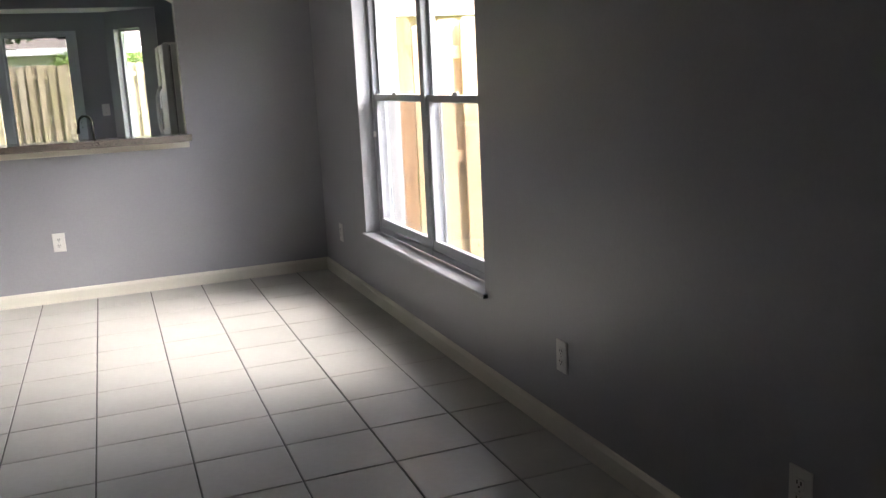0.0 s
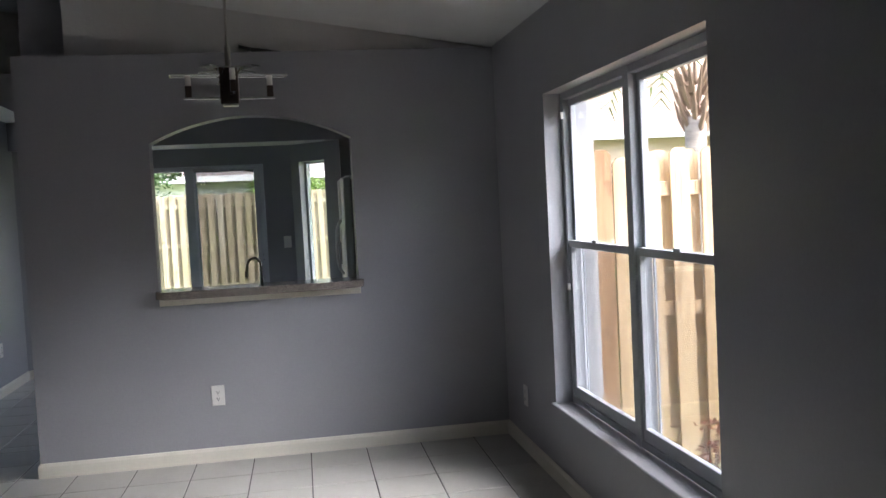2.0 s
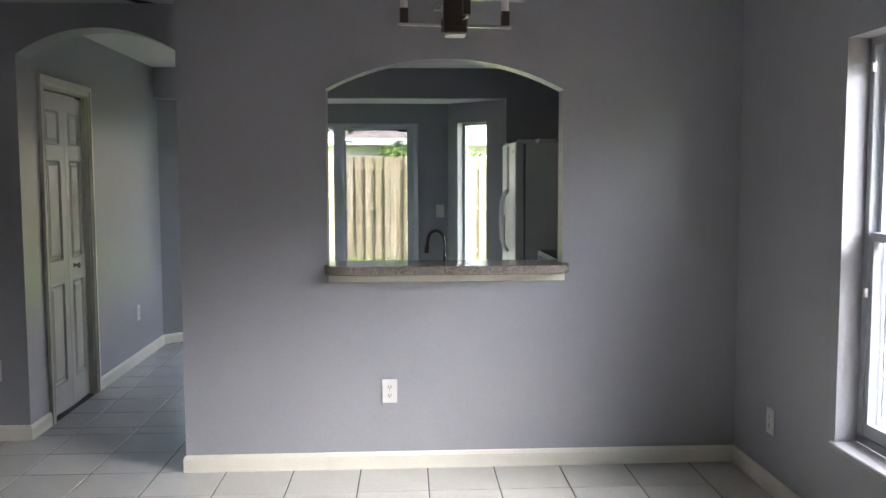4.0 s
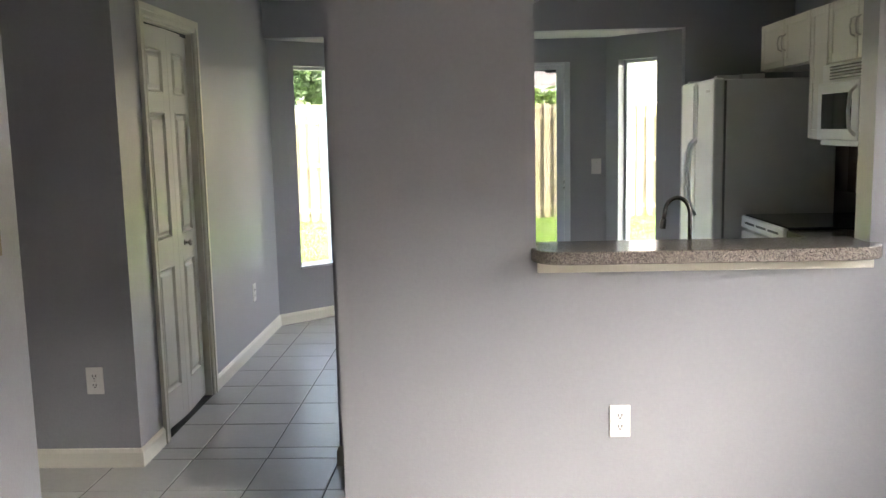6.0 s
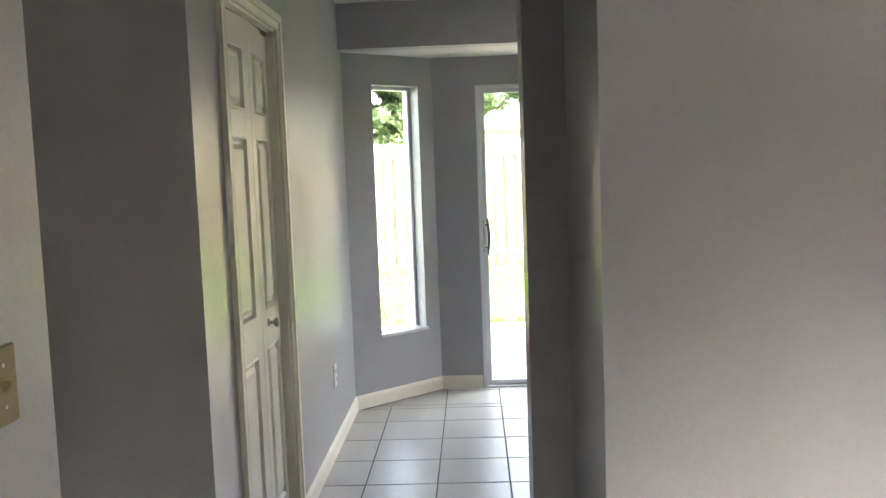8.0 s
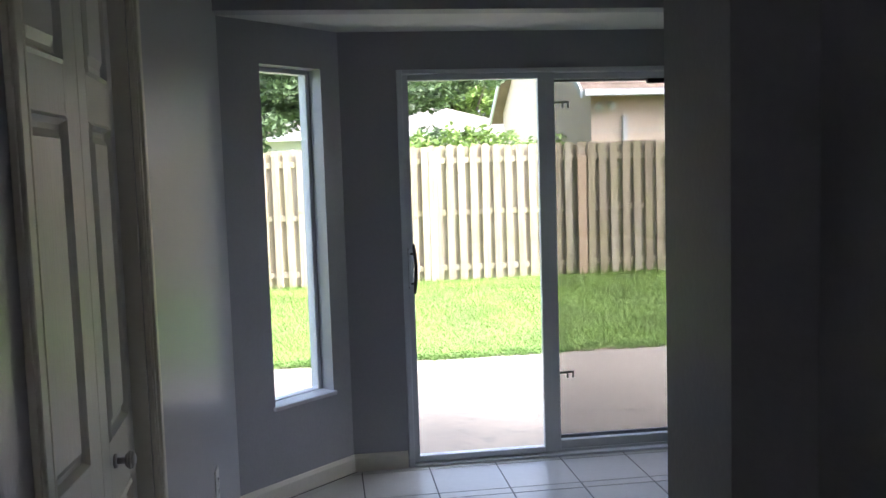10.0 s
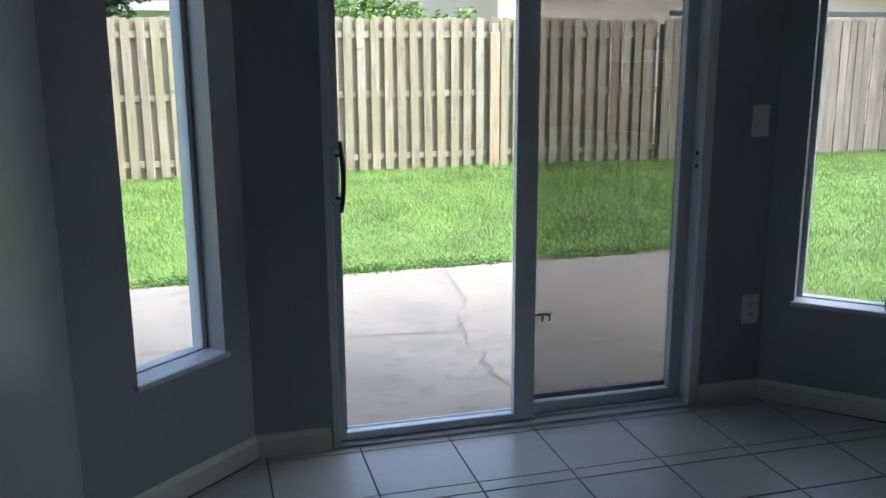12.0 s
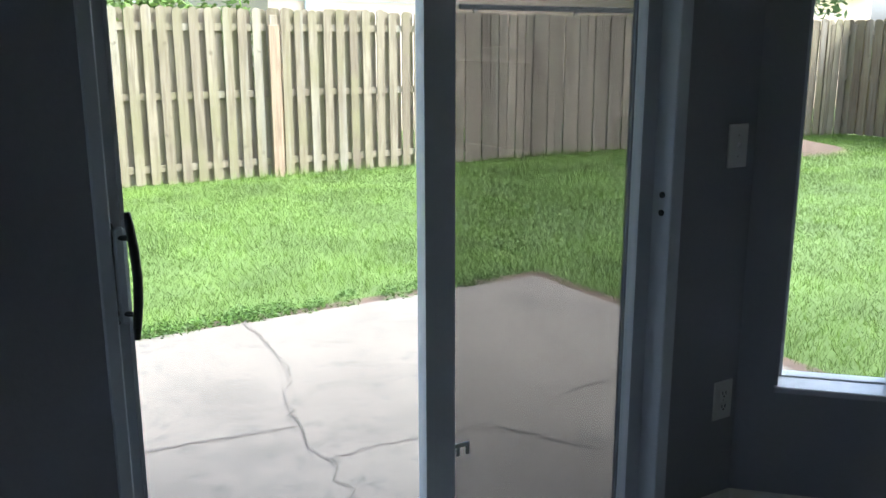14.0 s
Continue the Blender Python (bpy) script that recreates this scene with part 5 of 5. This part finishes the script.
tree("oak_tree", (-5.2, 17.6, GZ), 8.0, 7.2, 1.9, "spreading dark green oak behind the fence", LEAF, 11, 46000, 0.07, 0.28,
     boughs=[(-2.6, 15.5, 2.7), (-1.5, 15.6, 2.9), (-3.4, 15.0, 2.7), (0.5, 16.5, 3.4), (1.5, 17.0, 3.9), (-0.6, 16.0, 3.2), (-2.0, 15.3, 3.5), (1.3, 16.0, 3.1), (1.7, 16.2, 3.5), (-1.5, 15.8, 3.0), (-1.9, 15.5, 2.5), (-1.4, 15.8, 3.6)])
tree("tree", (5.9, 40.0, GZ), 6.6, 3.2, 2.6, "broad green tree beyond the houses", LEAF_BUSH, 12, 14000, 0.15, 0.3)
tree("tree", (15.8, 15.0, GZ), 6.0, 2.0, 2.0, "dark green tree behind the yard corner", LEAF, 13, 8000, 0.11, 0.2)


def bush(base, rx, top, label, seed, leaves):
    rnd = random.Random(seed)
    b = thing("bush", Matrix.Translation(base), label, "bush", "bushes behind the fence")
    bm = None
    clumps = []
    for k in range(12):
        x, y = rnd.uniform(-rx, rx), rnd.uniform(-0.35, 0.35)
        z = top * rnd.uniform(0.72, 1.0)
        bm = tube([(x * 0.3, y * 0.3, 0), (x * 0.7, y, z * 0.5), (x, y, z)], [0.025, 0.016, 0.005], bm, 6)
        for j in range(4):
            clumps.append((Vector((x, y, z * (0.55 + 0.15 * j))) + Vector((rnd.gauss(0, 0.1), rnd.gauss(0, 0.1), 0)), rnd.uniform(0.14, 0.26)))
    part("stems", bm, BARK, b, "thin brown stems")
    leaf_part("foliage", *leaf_cloud(rnd, clumps, leaves, 0.055, 1.0), LEAF_BUSH, b, "yellow-green leaves")


bush((1.45, 13.5, GZ), 0.6, 2.32, "yellow-green bush rising above the fence", 21, 4500)
bush((2.35, 13.6, GZ), 0.4, 2.2, "yellow-green bush rising above the fence", 22, 3000)
bush((2.95, 13.55, GZ), 0.35, 2.12, "yellow-green bush rising above the fence", 23, 2500)


def palm():
    rnd = random.Random(31)
    p = thing("palm_tree", Matrix.Translation((5.7, 3.0, GZ)), "young palm with a ringed trunk and old leaf bases", "tree")
    bm = tube([(0, 0, 0), (0.02, 0, 0.8), (0.0, 0.01, 1.6), (0, 0, 2.4)], [0.15, 0.115, 0.105, 0.11], seg=14)
    part("trunk", bm, PALMBARK, p, "grey ringed trunk", True)
    for k in range(26):
        a = k * 2.4
        z = 2.22 + 0.022 * k
        d = Vector((math.cos(a), math.sin(a), 0))
        own = tube([d * 0.08 + Vector((0, 0, z)), d * 0.16 + Vector((0, 0, z + 0.14)), d * (0.21 + 0.03 * rnd.random()) + Vector((0, 0, z + 0.34))], [0.036, 0.024, 0.009], seg=5)
        part("leaf_base", own, LEAFBASE, p, "split brown leaf base")
    for k in range(14):
        a = k * 2.399 + 0.4
        d = Vector((math.cos(a), math.sin(a), 0))
        up = rnd.uniform(0.7, 1.5)
        L = rnd.uniform(1.5, 2.0)
        spine = [d * (0.1 + L * t) + Vector((0, 0, 3.1 + up * t * 1.6 - (1.2 + up) * t * t)) for t in (i / 10 for i in range(11))]
        bm = tube(spine, [0.022 - 0.0019 * i for i in range(11)], seg=5)
        side = Vector((-d.y, d.x, 0))
        for i in range(2, 11):
            for s in (-1, 1):
                for j in range(3):
                    q = spine[i - 1].lerp(spine[i], j / 3)
                    tip = q + side * s * 0.42 * math.sin(0.5 + i * 0.22) + d * 0.22 - Vector((0, 0, 0.18))
                    wv = (tip - q).cross(Vector((0, 0, 1))).normalized() * 0.012
                    bm.faces.new([bm.verts.new(v) for v in (q - wv, q + wv, tip)])
        part("frond", bm, LEAF_PALM, p, "feathered green frond")


palm()


def yard_palm():
    p = thing("palm_tree", Matrix.Translation((11.2, 11.9, GZ)), "tall palm with a smooth grey trunk in the yard corner", "tree")
    rnd = random.Random(35)
    bm = tube([(0, 0, -0.1), (0, 0, 0.25), (0.03, 0.02, 2), (0.0, 0, 5.0)], [0.34, 0.24, 0.21, 0.19], seg=16)
    part("trunk", bm, PALMBARK, p, "pale grey trunk", True)
    for k in range(12):
        a = k * 2.399
        d = Vector((math.cos(a), math.sin(a), 0))
        spine = [d * (2.0 * t) + Vector((0, 0, 5.0 + 1.2 * t - 2.2 * t * t)) for t in (i / 8 for i in range(9))]
        bm = tube(spine, [0.03 - 0.003 * i for i in range(9)], seg=5)
        side = Vector((-d.y, d.x, 0))
        for i in range(2, 9):
            for s in (-1, 1):
                q = spine[i]
                tip = q + side * s * 0.5 + d * 0.2 - Vector((0, 0, 0.25))
                wv = (tip - q).cross(Vector((0, 0, 1))).normalized() * 0.03
                bm.faces.new([bm.verts.new(v) for v in (q - wv, q + wv, tip)])
        part("frond", bm, LEAF_PALM, p, "feathered green frond")
    bed = bmesh.new()
    bmesh.ops.create_cone(bed, cap_ends=True, segments=28, radius1=1.35, radius2=0.5, depth=0.16, matrix=Matrix.Translation((11.2, 11.9, GZ + 0.08)))
    structure(part("mulch_bed", bed, SOIL), "low mound of brown mulch round the palm", "mulch")


yard_palm()


structure(part("side_bed", box(XR_OUT + 0.01, 8.58, -14.0, -1.25, GZ - 0.1, GZ + 0.02), SOIL), "brown mulch bed along the side of the house", "mulch")


def seedling():
    rnd = random.Random(41)
    s = thing("small_plant", Matrix.Translation((3.58, -1.30, GZ + 0.02)), "small reddish shrub outside the dining window", "plant")
    bm, clumps = None, []
    for k in range(5):
        x, y = rnd.uniform(-0.09, 0.09), rnd.uniform(-0.09, 0.09)
        z = rnd.uniform(0.28, 0.48)
        bm = tube([(0, 0, 0), (x * 0.6, y * 0.6, z * 0.5), (x, y, z)], [0.006, 0.005, 0.003], bm, 5)
        clumps.append((Vector((x, y, z)), 0.05))
        clumps.append((Vector((x * 0.7, y * 0.7, z * 0.7)), 0.05))
    part("stems", bm, BARK, s)
    leaf_part("leaves", *leaf_cloud(rnd, clumps, 160, 0.02, 1.0), FLOWER, s, "reddish leaves")


seedling()


def lawn():
    """Blades over the seen part of the yard, thicker near the patio."""
    rng = np.random.default_rng(5)
    n = 460000
    xy = np.column_stack([rng.uniform(-4.5, 14.2, n), 4.25 + 8.45 * rng.random(n) ** 1.0])
    keep = ~((xy[:, 0] < PX1 + 0.06 + 0.04 * np.sin(xy[:, 1] * 9)) & (xy[:, 1] < PY1 + 0.06 + 0.05 * np.sin(xy[:, 0] * 7)))
    xy = xy[keep]
    n = len(xy)
    ang, lean = rng.uniform(0, 2 * np.pi, n), rng.uniform(0.015, 0.06, n)
    patch = 0.5 + 0.5 * np.sin(xy[:, 0] * 1.7 + 1.3 * np.sin(xy[:, 1] * 1.1)) * np.sin(xy[:, 1] * 2.1)
    h = rng.uniform(0.022, 0.055, n) * (0.8 + 0.45 * patch)
    w = rng.uniform(0.0016, 0.0045, n)
    side = np.column_stack([np.cos(ang), np.sin(ang)])
    lead = np.column_stack([np.cos(ang + 1.2), np.sin(ang + 1.2)]) * lean[:, None]
    v = np.empty((n, 3, 3))
    v[:, 0, :2], v[:, 1, :2], v[:, 2, :2] = xy - side * w[:, None], xy + side * w[:, None], xy + lead
    h = np.where(xy[:, 1] > 12.55, h * rng.uniform(1.0, 3.2, n), h)
    v[:, 0, 2] = v[:, 1, 2] = GZ - 0.003
    v[:, 2, 2] = GZ + h
    me = bpy.data.meshes.new("grass")
    me.from_pydata(v.reshape(-1, 3).tolist(), [], np.arange(n * 3).reshape(-1, 3).tolist())
    me.materials.append(GRASS)
    tagged(new("grass", me), "bright green mown grass blades on the lawn", "grass", kind="stuff")


lawn()


def edge_weeds():
    """Low broad leaves that creep over the edge of the slab."""
    rnd = random.Random(17)
    clumps = []
    for _ in range(420):
        x = rnd.uniform(-4.3, 2.9)
        if rnd.random() > (0.95 if x < 1.3 else 0.35):
            continue
        clumps.append((Vector((x, PY1 + abs(rnd.gauss(0.03, 0.11)), GZ + rnd.uniform(0.015, 0.05))), rnd.uniform(0.04, 0.10)))
    verts, faces = leaf_cloud(rnd, clumps, 15000, 0.013, 0.55)
    me = bpy.data.meshes.new("weeds")
    me.from_pydata([tuple(v) for v in verts], [], faces)
    me.materials.append(LEAF_WEED)
    tagged(new("weeds", me), "low leafy green weeds along the patio edge", "weeds", kind="stuff")


edge_weeds()


# ---------------------------------------------------------------- floor tiles, last
def tiles():
    P, gap = 0.343, 0.0065
    PY = 0.340
    cache = {}

    def tile_mesh(w, d, skew):
        key = (round(w, 3), round(d, 3), skew)
        if key not in cache:
            bm = bmesh.new()
            b = 0.0018
            lo = [bm.verts.new(p) for p in ((0, 0, -0.006), (w, 0, -0.006), (w, d, -0.006), (0, d, -0.006))]
            mi = [bm.verts.new(p) for p in ((0, 0, -b), (w, 0, -b), (w, d, -b), (0, d, -b))]
            hi = [bm.verts.new(p) for p in ((b, b, 0), (w - b, b, 0), (w - b, d - b, 0), (b, d - b, 0))]
            for a, c in ((lo, mi), (mi, hi)):
                for k in range(4):
                    bm.faces.new((a[k], a[(k + 1) % 4], c[(k + 1) % 4], c[k]))
            bm.faces.new(hi)
            for v in bm.verts:
                v.co.x += skew * v.co.y
            me = bpy.data.meshes.new("tile")
            bm.to_mesh(me)
            bm.free()
            me.materials.append(TILE)
            cache[key] = me
        return cache[key]

    rest = bmesh.new()

    def lay(xs, ys, inside, keep, skew=0.0):
        for xa, xb in zip(xs, xs[1:]):
            for ya, yb in zip(ys, ys[1:]):
                if xb - xa < 0.02 or yb - ya < 0.02 or not inside((xa + xb) / 2, (ya + yb) / 2):
                    continue
                me = tile_mesh(xb - xa - gap, yb - ya - gap, skew)
                at = Matrix.Translation((xa + gap / 2 + skew * ya, ya + gap / 2, 0))
                if keep(xa, ya):
                    ob = new("tile", me)
                    ob.parent = FLOOR
                    ob.matrix_local = at
                else:
                    own = bmesh.new()
                    own.from_mesh(me)
                    merge(rest, own, at)

    def lines(lo, hi, phase, P=P):
        k0 = math.ceil((lo - phase) / P)
        out = [phase + P * k for k in range(k0, int((hi - phase) / P) + 1)]
        out = [v for v in out if v - lo > 0.02 and hi - v > 0.02]
        return [lo] + out + [hi]
    # the dining room's rows run slightly askew to its walls
    lay(lines(-3.1, XR + 0.2, 0.222), lines(BACK_Y, 0.70, -2.38, PY), lambda x, y: (x > XL or y > Y_END or y < Y_LEFT) and (x < 0.2 or y < 0.1), lambda x, y: y > -4.6 and x > -1.4, 0.0145)
    lay(lines(XP, XR, 0.236), lines(0.70, 3.52, 3.588 - 9 * P), lambda x, y: True, lambda x, y: x < 2.3)
    for xa, xb in zip(lines(-0.95, 2.03, 0.236), lines(-0.95, 2.03, 0.236)[1:]):
        for ya, yb in ((3.52, 3.588), (3.588, 3.931), (3.931, 3.99)):
            c = [(max(x, -0.975 + (y - 3.51) * 1.09), min(x, 2.06 - (y - 3.51) * 0.99), y) for x in (xa, xb) for y in (ya, yb)]
            la, lb = max(xa, c[0][0]), max(xa, c[1][0])
            ra, rb = min(xb, c[2][1]), min(xb, c[3][1])
            if ra - la < 0.03 and rb - lb < 0.03:
                continue
            g = gap / 2
            pts = [(la + g, ya + g), (max(ra - g, la + g + 0.001), ya + g), (max(rb - g, lb + g + 0.001), yb - g), (lb + g, yb - g)]
            part("tile", prism(pts, "z", -0.006, -0.0002), TILE, FLOOR)
    ob = part("tile_field", rest, TILE, FLOOR)
    ob["kind"] = "stuff"


tiles()
